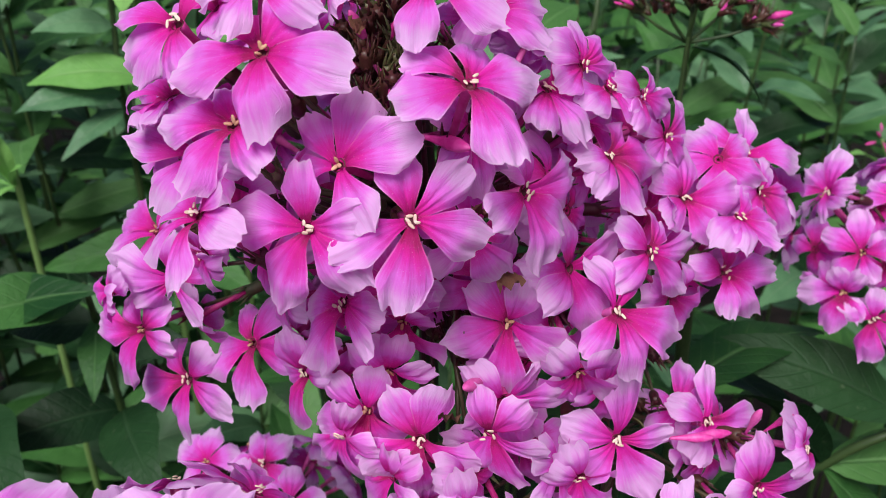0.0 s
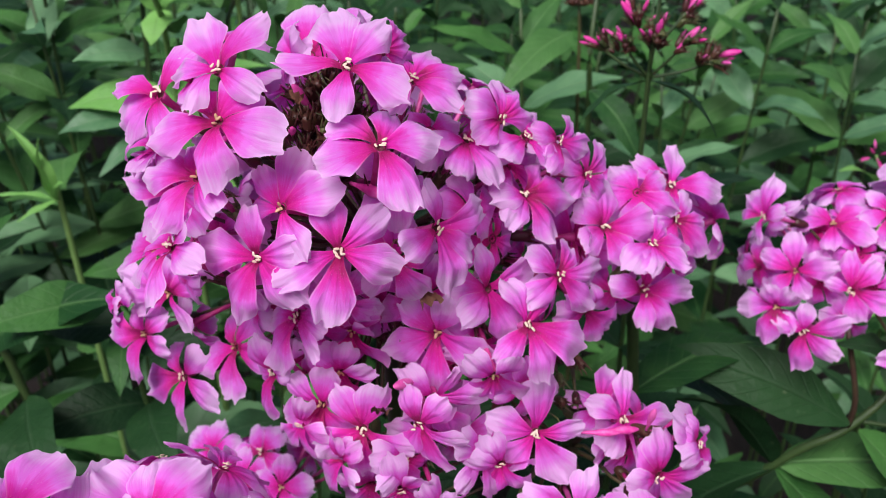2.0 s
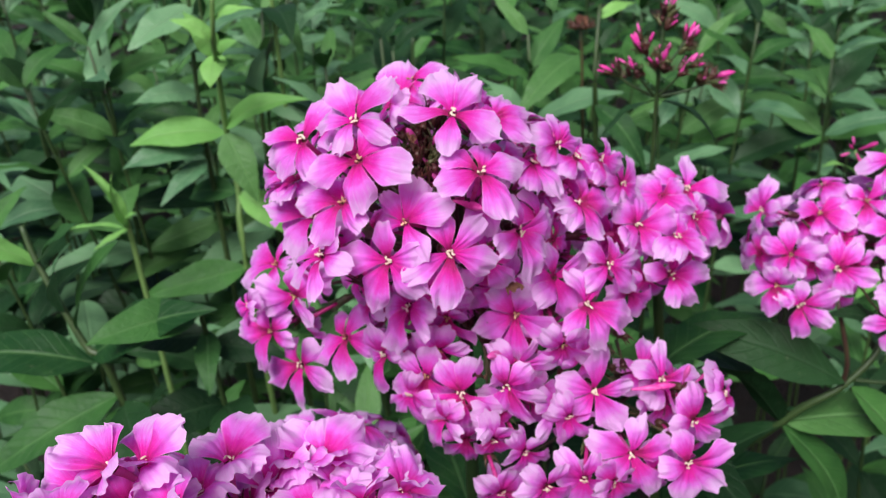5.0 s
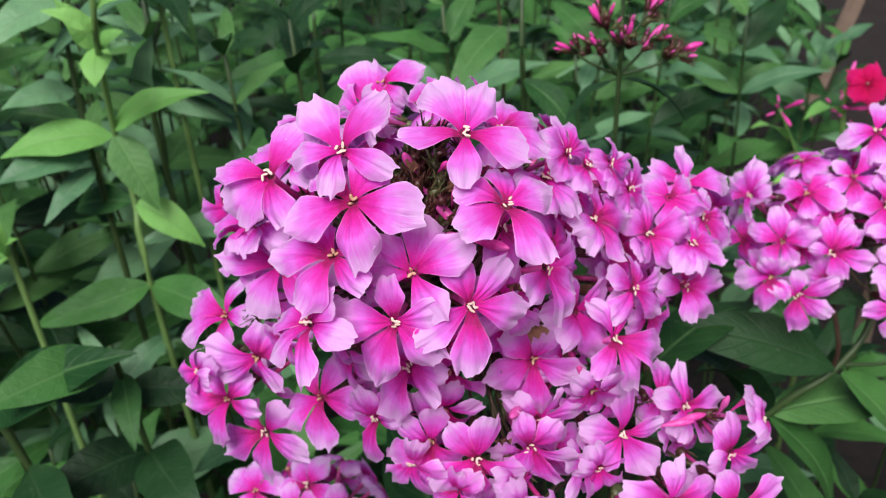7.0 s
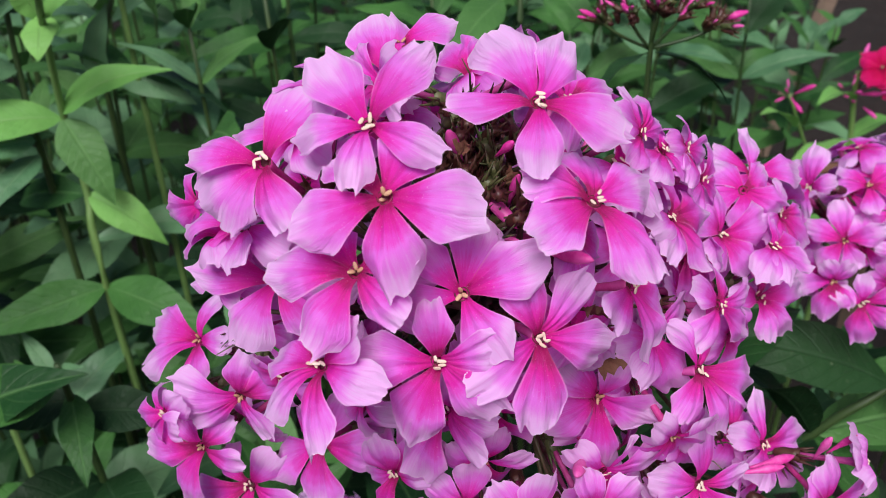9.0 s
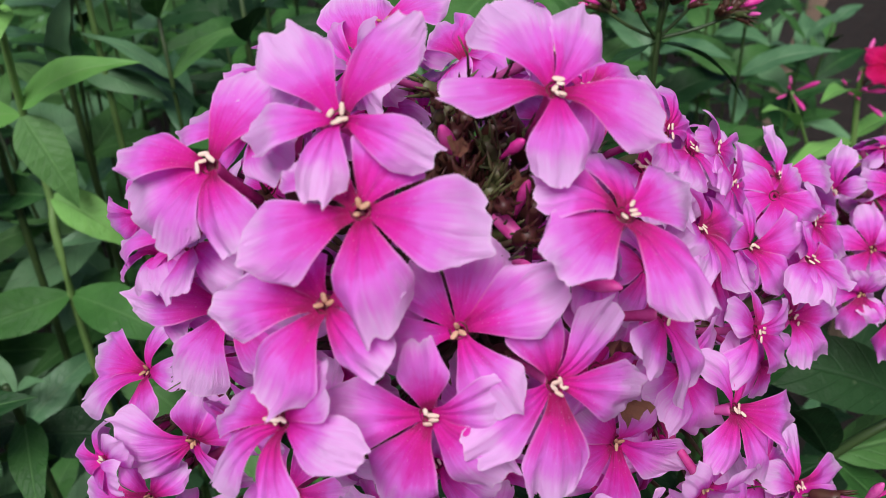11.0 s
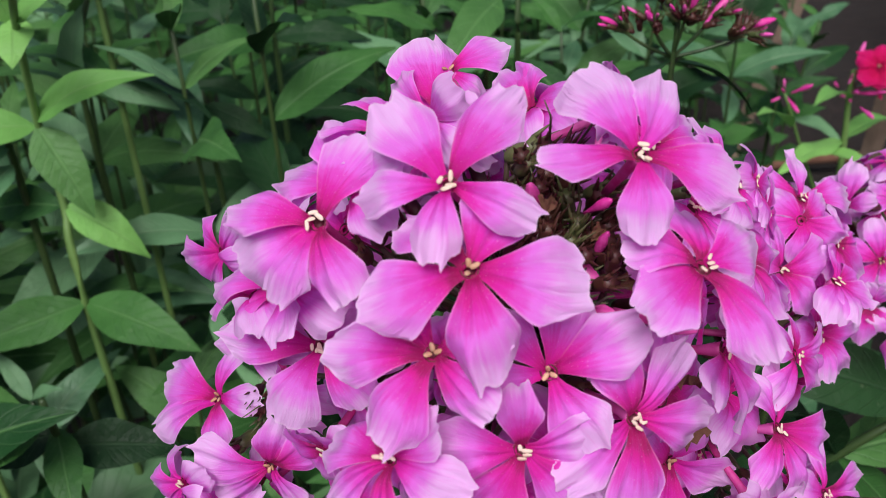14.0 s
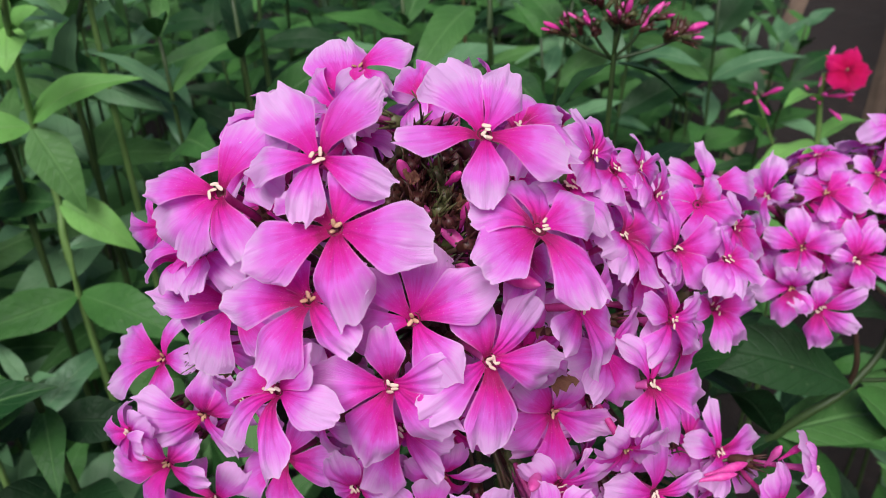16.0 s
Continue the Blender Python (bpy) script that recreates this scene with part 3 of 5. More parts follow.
floret(main_plant, (-0.0722, 0.1946, 0.8516), (-0.53, -0.45, 0.72), (73, 141, 224, 266, 349), (12.2, 12.2, 17.9, 16.3, 12.5), (5, 13, 0, 0, 0), "tan", MAIN_ROOT, wide=0.88)
floret(main_plant, (-0.0623, 0.1740, 0.8490), (-0.30, -0.95, 0.07), (14, 58, 157, 234, 273), (12.2, 13.4, 12.5, 14.8, 15.4), (5, 0, 0, 0, 0), "tan", MAIN_ROOT, wide=0.88)
floret(main_plant, (-0.0739, 0.1786, 0.8322), (-0.46, -0.86, 0.21), (40, 103, 204, 259, 302), (12.2, 12.2, 17.9, 16.4, 12.2), (1, 15, 1, 0, -18), "tan", MAIN_ROOT, wide=0.88)
floret(main_plant, (-0.0653, 0.1806, 0.8160), (-0.49, -0.83, 0.25), (33, 108, 182, 243, 299), (13.6, 15.9, 17.9, 17.9, 12.2), (0, 0, 1, 0, -17), "cream", MAIN_ROOT, wide=0.88)
floret(main_plant, (-0.0468, 0.1766, 0.8298), (-0.51, -0.75, 0.43), (22, 86, 174, 235, 306), (15.4, 16.1, 15.9, 16.9, 12.2), (0, 0, 0, 0, -15), "tan", MAIN_ROOT, wide=0.88)
floret(main_plant, (0.0140, 0.1563, 0.8491), (0.13, -0.97, 0.19), (24, 125, 185, 252, 321), (12.2, 16.4, 17.0, 14.0, 12.7), (28, 0, 0, 0, 0), "tan", MAIN_ROOT, wide=0.88)
floret(main_plant, (0.0374, 0.1577, 0.8514), (0.48, -0.69, 0.54), (48, 127, 171, 241, 348), (14.6, 17.9, 15.8, 13.0, 13.3), (0, 4, 0, 0, 0), "cream", MAIN_ROOT, wide=0.88)
floret(main_plant, (0.0271, 0.1608, 0.8598), (0.60, -0.75, 0.28), (85, 158, 246, 292, 351), (16.5, 17.7, 12.2, 12.5, 12.2), (0, 0, 20, 0, 12), "hidden", MAIN_ROOT, wide=0.88)
floret(main_plant, (0.0155, 0.1469, 0.8839), (0.65, -0.65, 0.39), (93, 141, 183, 259, 354), (16.5, 12.2, 15.8, 12.2, 12.2), (0, -1, 0, 6, 17), "cream", MAIN_ROOT, wide=0.88)
floret(main_plant, (0.0454, 0.1677, 0.8606), (0.57, -0.71, 0.40), (59, 104, 143, 244, 319), (12.2, 15.1, 16.0, 12.8, 12.2), (-19, 0, 0, 0, 4), "cream", MAIN_ROOT, wide=0.88)
floret(main_plant, (0.0364, 0.1773, 0.8790), (0.65, -0.44, 0.62), (75, 111, 176, 249, 284), (12.2, 17.7, 14.9, 12.6, 12.2), (-4, 0, 0, 0, 3), "cream", MAIN_ROOT, wide=0.88)
floret(main_plant, (0.0215, 0.1736, 0.8952), (0.44, -0.41, 0.79), (78, 115, 178, 235, 288), (15.9, 15.6, 13.5, 12.2, 12.2), (0, 0, 0, 1, 6), "cream", MAIN_ROOT, wide=0.88)
floret(main_plant, (0.0087, 0.1677, 0.9124), (0.29, -0.28, 0.91), (25, 68, 97, 155, 244), (12.2, 13.2, 14.4, 13.4, 14.0), (-13, 0, 0, 0, 0), "cream", MAIN_ROOT, wide=0.88)
floret(main_plant, (-0.0182, 0.2024, 0.9162), (-0.10, -0.40, 0.91), (62, 110, 170, 230, 290), (13.2, 10.0, 9.0, 9.0, 9.0), (2, -35, -42, -42, -40), "tan", MAIN_ROOT, wide=0.93)
floret(main_plant, (-0.0212, 0.1965, 0.9105), (-0.10, -0.62, 0.78), (346, 57, 125, 235, 300), (15.4, 10.0, 9.0, 9.0, 10.0), (4, -35, -40, -40, -35), "hidden", MAIN_ROOT, wide=1.2)
floret(main_plant, (0.0024, 0.1675, 0.9194), (0.77, -0.40, 0.50), (71, 93, 125, 266, 313), (12.2, 12.2, 12.2, 12.2, 12.2), (-2, -3, -15, 5, 21), "cream", MAIN_ROOT, wide=0.88)
floret(main_plant, (0.0299, 0.1824, 0.8977), (0.73, -0.46, 0.51), (42, 79, 109, 262, 318), (12.2, 13.3, 14.6, 13.0, 12.2), (-7, 0, 0, 0, 1), "cream", MAIN_ROOT, wide=0.88)
floret(main_plant, (0.0365, 0.1856, 0.8917), (0.60, -0.33, 0.73), (65, 75, 112, 157, 276), (12.2, 12.2, 12.2, 12.2, 15.0), (-21, -3, -3, -10, 0), "cream", MAIN_ROOT, wide=0.88)
floret(second_plant, (0.0603, 0.1983, 0.8592), (0.41, -0.66, 0.64), (25, 103, 160, 252, 319), (15.1, 17.9, 13.1, 12.2, 12.2), (0, 12, 0, 13, 14), "cream", SECOND_ROOT, wide=0.88)
floret(second_plant, (0.0850, 0.2303, 0.8586), (0.29, -0.60, 0.75), (31, 106, 192, 252, 320), (14.9, 17.9, 12.2, 13.4, 14.7), (0, 9, 15, 0, 0), "cream", SECOND_ROOT, wide=0.88)
floret(second_plant, (0.0730, 0.1971, 0.8387), (0.40, -0.70, 0.59), (35, 103, 154, 202, 297), (12.2, 17.9, 14.9, 12.2, 12.2), (-3, 8, 0, 4, 8), "cream", SECOND_ROOT, wide=0.88)
floret(second_plant, (0.0835, 0.2104, 0.8558), (0.51, -0.75, 0.43), (68, 106, 143, 240, 290), (12.2, 12.2, 16.3, 12.2, 12.2), (-15, -1, 0, 9, 10), "cream", SECOND_ROOT, wide=0.88)
floret(second_plant, (0.0544, 0.2004, 0.8747), (0.73, -0.63, 0.28), (3, 68, 137, 260, 313), (12.2, 12.4, 12.2, 12.2, 12.6), (4, 0, -2, 0, 0), "cream", SECOND_ROOT, wide=0.88)
floret(second_plant, (0.0741, 0.1962, 0.8554), (0.48, -0.34, 0.81), (77, 130, 161, 239, 269), (12.3, 14.8, 13.4, 12.2, 14.4), (0, 0, 0, 9, 0), "cream", SECOND_ROOT, wide=0.88)
floret(second_plant, (0.0460, 0.1937, 0.8873), (0.74, -0.58, 0.35), (74, 121, 251, 282, 309), (12.2, 12.2, 12.2, 12.8, 12.2), (-14, 0, 17, 0, 8), "cream", SECOND_ROOT, wide=0.88)
floret(main_plant, (0.0134, 0.1495, 0.8339), (0.21, -0.96, -0.17), (37, 96, 157, 218, 319), (12.2, 15.2, 17.8, 12.2, 12.9), (0, 0, 0, -4, 0), "cream", MAIN_ROOT, wide=0.88)
floret(main_plant, (0.0100, 0.1428, 0.8303), (-0.25, -0.97, -0.08), (43, 110, 156, 201, 345), (12.2, 13.0, 17.2, 14.6, 12.2), (6, 0, 0, 0, 7), "cream", MAIN_ROOT, wide=0.88)
floret(main_plant, (-0.0049, 0.1443, 0.8272), (-0.12, -0.98, 0.14), (17, 120, 179, 239, 329), (14.3, 15.2, 14.8, 15.9, 13.0), (0, 0, 0, 0, 0), "cream", MAIN_ROOT, wide=0.88)
floret(main_plant, (-0.0165, 0.1508, 0.8298), (-0.35, -0.92, 0.17), (11, 147, 191, 236, 318), (12.2, 12.2, 17.4, 14.5, 12.2), (6, -17, 0, 0, 20), "tan", MAIN_ROOT, wide=0.88)
floret(main_plant, (-0.0308, 0.1592, 0.8335), (-0.57, -0.82, 0.09), (29, 67, 194, 233, 349), (12.2, 12.2, 16.4, 12.2, 12.2), (5, 26, 0, -17, 26), "cream", MAIN_ROOT, wide=0.88)
floret(main_plant, (-0.0202, 0.1503, 0.8578), (-0.58, -0.74, 0.33), (16, 82, 133, 198, 248), (12.2, 12.2, 13.4, 17.6, 12.2), (36, 8, 0, 0, -8), "cream", MAIN_ROOT, wide=0.88)
floret(main_plant, (-0.0087, 0.1603, 0.8464), (-0.18, -0.94, -0.30), (26, 45, 148, 195, 345), (13.1, 12.2, 14.5, 14.0, 12.2), (0, 23, 0, 0, 7), "tan", MAIN_ROOT, wide=0.88)
floret(main_plant, (-0.0118, 0.1558, 0.8365), (-0.17, -0.90, -0.39), (15, 61, 176, 228, 330), (12.2, 12.2, 17.6, 12.2, 12.2), (0, 12, 0, -11, 4), "tan", MAIN_ROOT, wide=0.88)
floret(main_plant, (0.0403, 0.1558, 0.8178), (0.21, -0.92, 0.32), (4, 92, 155, 228, 292), (17.7, 13.7, 17.2, 13.8, 14.5), (0, 0, 0, 0, 0), "cream", MAIN_ROOT, wide=0.88)
floret(low_branch, (0.0665, 0.1728, 0.8094), (0.49, -0.68, 0.55), (30, 112, 147, 245, 323), (14.3, 17.8, 17.4, 12.2, 12.7), (0, 0, 0, 16, 0), "cream", LOW_ROOT, wide=0.88)
floret(low_branch, (0.0511, 0.1427, 0.8012), (0.14, -0.96, 0.23), (18, 86, 157, 230, 300), (13.1, 14.9, 17.7, 13.9, 16.9), (0, 0, 0, 0, 0), "cream", LOW_ROOT, wide=0.88)
floret(low_branch, (0.0696, 0.1401, 0.7986), (0.11, -0.98, 0.18), (78, 133, 185, 274, 346), (15.9, 15.5, 15.1, 12.2, 12.9), (0, 0, 0, 20, 0), "cream", LOW_ROOT, wide=0.88)
floret(low_branch, (0.0744, 0.1552, 0.8042), (0.20, -0.98, -0.05), (88, 140, 284, 332, 359), (14.7, 14.8, 12.2, 12.9, 15.5), (0, 0, 30, 0, 0), "cream", LOW_ROOT, wide=0.88)
floret(low_branch, (0.0344, 0.1347, 0.7983), (-0.18, -0.98, -0.10), (19, 132, 180, 243, 323), (12.4, 12.2, 15.3, 12.2, 13.8), (0, -19, 0, -12, 0), "cream", LOW_ROOT, wide=0.88)
floret(low_branch, (0.0220, 0.1320, 0.7979), (0.38, -0.92, -0.05), (18, 138, 184, 282, 327), (12.2, 12.2, 13.2, 12.2, 13.3), (15, -1, 0, 16, 0), "cream", LOW_ROOT, wide=0.88)
floret(low_branch, (0.0070, 0.1296, 0.7980), (0.25, -0.93, -0.26), (13, 121, 172, 210, 324), (12.2, 12.2, 14.8, 12.2, 12.6), (0, -9, 0, -15, 0), "cream", LOW_ROOT, wide=0.88)
floret(main_plant, (0.0289, 0.1495, 0.8410), (0.26, -0.89, -0.38), (25, 144, 175, 204, 315), (12.2, 15.4, 14.7, 12.2, 12.2), (19, 0, 0, -16, 6), "tan", MAIN_ROOT, wide=0.88)
floret(main_plant, (0.0258, 0.1483, 0.8175), (0.75, -0.62, 0.20), (88, 132, 165, 237, 319), (12.2, 14.7, 16.6, 12.5, 12.2), (-20, 0, 0, 0, 3), "hidden", MAIN_ROOT, wide=0.88)
floret(main_plant, (0.0052, 0.1393, 0.8118), (-0.01, -0.91, -0.41), (33, 142, 172, 202, 347), (12.2, 12.2, 12.2, 13.4, 14.7), (6, -1, -7, 0, 0), "cream", MAIN_ROOT, wide=0.88)
floret(low_branch, (0.0153, 0.1386, 0.8069), (0.38, -0.89, -0.25), (20, 139, 174, 296, 335), (12.2, 15.1, 15.1, 12.2, 12.7), (20, 0, 0, 23, 0), "cream", LOW_ROOT, wide=0.88)
floret(low_branch, (0.0447, 0.1345, 0.7966), (0.34, -0.92, -0.19), (5, 138, 172, 293, 330), (12.2, 13.6, 13.0, 12.2, 13.4), (24, 0, 0, 22, 0), "cream", LOW_ROOT, wide=0.88)
floret(main_plant, (-0.0223, 0.1503, 0.8237), (-0.47, -0.87, -0.16), (15, 82, 173, 219, 245), (12.2, 12.2, 14.7, 14.6, 12.2), (7, 14, 0, 0, -21), "cream", MAIN_ROOT, wide=0.88)
floret(main_plant, (-0.0112, 0.1432, 0.8179), (-0.72, -0.69, 0.08), (16, 36, 96, 207, 248), (12.2, 12.2, 12.2, 15.9, 12.2), (25, 7, 17, 0, 0), "hidden", MAIN_ROOT, wide=0.88)
floret(low_branch, (0.0843, 0.1582, 0.8135), (0.74, -0.62, 0.26), (112, 158, 278, 329, 334), (12.2, 12.6, 12.2, 12.2, 16.6), (-17, 0, 22, 8, 0), "cream", LOW_ROOT, wide=0.88)
floret(main_plant, (-0.0804, 0.1808, 0.8420), (-0.74, -0.67, 0.10), (49, 80, 219, 243, 260), (12.2, 12.2, 13.1, 12.8, 12.2), (5, 21, 0, 0, -23), "cream", MAIN_ROOT, wide=0.88)
floret(main_plant, (0.0057, 0.1431, 0.8192), (0.82, -0.57, 0.10), (93, 127, 174, 264, 308), (12.2, 13.6, 16.2, 12.2, 12.2), (-24, 0, 0, 14, 3), "cream", MAIN_ROOT, wide=0.88)
floret(low_branch, (0.0308, 0.1478, 0.8136), (0.05, -0.97, -0.22), (129, 154, 190, 308, 344), (12.2, 15.7, 12.8, 12.2, 12.2), (-24, 0, 0, 22, 7), "cream", LOW_ROOT, wide=0.88)
floret(right_plant, (0.1558, 0.2723, 0.8253), (-0.24, -0.40, 0.88), (36, 94, 168, 258, 307), (15.3, 15.9, 12.8, 14.4, 13.0), (0, 0, 0, 0, 0), "tan", RIGHT_ROOT, wide=0.88)
floret(right_plant, (0.1396, 0.2569, 0.8128), (-0.47, -0.81, 0.36), (66, 149, 217, 284, 343), (14.7, 11.0, 12.7, 14.1, 14.7), (0, 0, 0, 0, 0), "tan", RIGHT_ROOT, wide=0.88)
floret(right_plant, (0.1594, 0.2525, 0.8075), (-0.39, -0.82, 0.43), (33, 98, 156, 276, 347), (13.8, 16.3, 12.1, 10.8, 14.4), (0, 10, 0, 29, 0), "cream", RIGHT_ROOT, wide=0.88)
floret(right_plant, (0.1412, 0.2426, 0.7957), (-0.50, -0.80, 0.34), (62, 118, 180, 288, 353), (16.8, 15.4, 15.0, 10.8, 10.8), (-3, 0, 0, 29, 9), "cream", RIGHT_ROOT, wide=0.88)
floret(right_plant, (0.1315, 0.2472, 0.8032), (-0.54, -0.82, 0.20), (35, 137, 189, 259, 336), (10.8, 11.3, 14.8, 14.6, 10.8), (25, 0, 0, 0, 31), "tan", RIGHT_ROOT, wide=0.88)
floret(right_plant, (0.1275, 0.2655, 0.8315), (-0.89, -0.31, 0.34), (63, 167, 258, 292, 350), (10.8, 10.9, 13.1, 12.4, 14.5), (8, 0, 0, 0, 0), "cream", RIGHT_ROOT, wide=0.88)
floret(right_plant, (0.1762, 0.2728, 0.8301), (-0.01, -0.77, 0.64), (43, 117, 185, 251, 315), (15.5, 11.9, 14.2, 12.3, 10.8), (0, 0, 0, 0, 2), "tan", RIGHT_ROOT, wide=0.88)
floret(right_plant, (0.1888, 0.2823, 0.8452), (-0.19, -0.60, 0.78), (11, 100, 181, 254, 289), (14.2, 11.6, 15.2, 15.9, 11.2), (0, 0, 0, -8, 0), "cream", RIGHT_ROOT, wide=0.88)
floret(right_plant, (0.1870, 0.2641, 0.8200), (-0.07, -0.83, 0.56), (83, 153, 203, 276, 358), (13.8, 15.9, 14.8, 13.6, 12.3), (0, 0, 0, 0, 0), "cream", RIGHT_ROOT, wide=0.88)
floret(right_plant, (0.1786, 0.2320, 0.7910), (-0.10, -0.95, 0.30), (32, 120, 197, 267, 327), (11.8, 13.3, 13.3, 13.9, 13.1), (0, 0, 0, 0, 0), "cream", RIGHT_ROOT, wide=0.88)
floret(right_plant, (0.1850, 0.2418, 0.8013), (-0.01, -0.95, 0.31), (23, 108, 203, 262, 327), (12.0, 12.7, 12.2, 13.3, 13.5), (0, 0, 0, 0, 0), "cream", RIGHT_ROOT, wide=0.88)
floret(right_plant, (0.1979, 0.2701, 0.8345), (0.04, -0.86, 0.50), (32, 98, 178, 258, 330), (12.9, 12.7, 13.0, 13.5, 11.8), (0, 0, 0, 0, 0), "cream", RIGHT_ROOT, wide=0.88)
floret(right_plant, (0.1865, 0.2534, 0.8104), (-0.01, -0.86, 0.51), (28, 78, 137, 205, 300), (10.8, 14.2, 14.2, 12.1, 11.7), (-20, 0, 0, 0, 0), "cream", RIGHT_ROOT, wide=0.88)
floret(small_plant, (-0.0850, 0.2387, 0.7365), (-0.16, -0.60, 0.77), (64, 145, 213, 291, 354), (12.5, 13.0, 12.0, 13.0, 12.5), (-4, 0, -6, 2, -5), "tan", SMALL_ROOT, wide=1.0)
floret(small_plant, (-0.0519, 0.2174, 0.7372), (0.11, -0.79, 0.68), (8, 89, 157, 235, 298), (12.5, 13.0, 12.0, 13.0, 12.5), (-4, 0, -6, 2, -5), "tan", SMALL_ROOT, wide=1.0)
floret(small_plant, (-0.0694, 0.2271, 0.7320), (-0.18, -0.79, 0.68), (51, 132, 200, 278, 341), (12.5, 13.0, 12.0, 13.0, 12.5), (-4, 0, -6, 2, -5), "cream", SMALL_ROOT, wide=1.0)
floret(small_plant, (-0.0631, 0.2341, 0.7399), (-0.33, -0.67, 0.74), (23, 104, 172, 250, 313), (12.5, 13.0, 12.0, 13.0, 12.5), (-4, 0, -6, 2, -5), "cream", SMALL_ROOT, wide=1.0)
floret(small_plant, (-0.0807, 0.2261, 0.7245), (-0.08, -0.82, 0.65), (27, 108, 176, 254, 317), (12.5, 13.0, 12.0, 13.0, 12.5), (-4, 0, -6, 2, -5), "cream", SMALL_ROOT, wide=1.0)
floret(small_plant, (-0.0474, 0.2129, 0.7236), (0.14, -0.80, 0.65), (15, 96, 164, 242, 305), (12.5, 13.0, 12.0, 13.0, 12.5), (-4, 0, -6, 2, -5), "cream", SMALL_ROOT, wide=1.0)
floret(small_plant, (-0.0659, 0.2125, 0.7229), (-0.03, -0.81, 0.67), (42, 123, 191, 269, 332), (12.5, 13.0, 12.0, 13.0, 12.5), (-4, 0, -6, 2, -5), "cream", SMALL_ROOT, wide=1.0)
floret(main_plant, (-0.0655, 0.1939, 0.8869), (-0.71, -0.70, -0.04), (29, 71, 217, 247, 277), (12.2, 12.2, 12.2, 14.6, 12.2), (3, 24, -2, 0, -21), "hidden", MAIN_ROOT, wide=0.88)
floret(main_plant, (-0.0337, 0.1690, 0.9189), (0.19, -0.09, 0.98), (14, 59, 91, 256, 284), (12.2, 14.7, 12.2, 12.2, 12.2), (-8, 0, -3, 5, 8), "hidden", MAIN_ROOT, wide=0.88)
floret(main_plant, (-0.0591, 0.1721, 0.8915), (-0.27, -0.05, 0.96), (50, 80, 104, 217, 253), (12.2, 12.2, 12.2, 12.2, 12.2), (21, 4, 6, -16, -10), "hidden", MAIN_ROOT, wide=0.88)
floret(main_plant, (-0.0494, 0.1628, 0.8849), (-0.31, -0.79, 0.53), (31, 94, 140, 207, 275), (12.2, 12.2, 12.6, 14.9, 17.3), (30, 2, 0, 0, 0), "cream", MAIN_ROOT, wide=0.88)
floret(main_plant, (0.0055, 0.1518, 0.8941), (0.78, -0.54, 0.32), (69, 132, 191, 247, 315), (12.2, 13.1, 12.8, 13.9, 12.7), (-4, 0, 0, 0, 0), "cream", MAIN_ROOT, wide=0.88)
floret(main_plant, (-0.0245, 0.1900, 0.9117), (-0.79, -0.42, 0.44), (52, 71, 110, 229, 288), (12.2, 12.5, 12.2, 12.2, 15.6), (28, 0, 10, -12, 0), "hidden", MAIN_ROOT, wide=0.88)
floret(main_plant, (-0.0067, 0.1855, 0.9137), (-0.53, -0.17, 0.83), (65, 99, 130, 281, 304), (12.2, 14.0, 12.2, 14.5, 12.2), (19, 0, 24, 0, -1), "hidden", MAIN_ROOT, wide=0.88)
floret(main_plant, (-0.0510, 0.1628, 0.8620), (-0.64, -0.75, -0.19), (10, 48, 78, 209, 239), (12.2, 12.2, 12.2, 13.1, 12.6), (21, 2, 20, 0, 0), "cream", MAIN_ROOT, wide=0.88)
floret(main_plant, (-0.0359, 0.1694, 0.8470), (-0.86, -0.50, 0.11), (41, 84, 193, 226, 271), (13.5, 12.2, 12.2, 13.3, 12.2), (0, 2, -7, 0, -17), "hidden", MAIN_ROOT, wide=0.88)
floret(main_plant, (0.0250, 0.1646, 0.8405), (0.43, -0.89, -0.15), (104, 135, 167, 285, 324), (12.2, 14.4, 13.7, 12.2, 13.0), (-23, 0, 0, 20, 0), "cream", MAIN_ROOT, wide=0.88)
floret(main_plant, (0.0366, 0.1604, 0.8294), (0.44, -0.90, -0.07), (119, 161, 289, 316, 355), (12.5, 12.2, 12.2, 12.3, 12.2), (0, -1, 20, 0, 15), "hidden", MAIN_ROOT, wide=0.88)
floret(main_plant, (0.0320, 0.1864, 0.8834), (0.66, -0.34, 0.67), (99, 140, 252, 283, 315), (13.3, 12.2, 12.2, 14.8, 12.2), (0, -7, 0, 0, 20), "hidden", MAIN_ROOT, wide=0.88)
floret(main_plant, (-0.0593, 0.1790, 0.8800), (-0.74, -0.39, 0.55), (55, 86, 115, 233, 273), (12.2, 13.5, 12.2, 13.0, 12.2), (12, 0, 22, 0, -9), "hidden", MAIN_ROOT, wide=0.88)
floret(main_plant, (0.0546, 0.1778, 0.8428), (0.50, -0.86, -0.12), (125, 156, 286, 318, 345), (15.4, 13.1, 12.2, 12.2, 12.2), (0, 0, 13, 4, 22), "hidden", MAIN_ROOT, wide=0.88)
floret(main_plant, (-0.0294, 0.1572, 0.8834), (-0.82, -0.30, 0.49), (51, 84, 207, 230, 280), (12.8, 15.5, 12.2, 12.2, 12.2), (0, 0, -23, -3, -21), "hidden", MAIN_ROOT, wide=0.88)
floret(main_plant, (-0.0043, 0.1468, 0.8061), (0.03, -0.96, -0.28), (11, 135, 174, 211, 333), (13.0, 12.2, 14.2, 12.2, 12.2), (0, -23, 0, -2, 11), "hidden", MAIN_ROOT, wide=0.88)
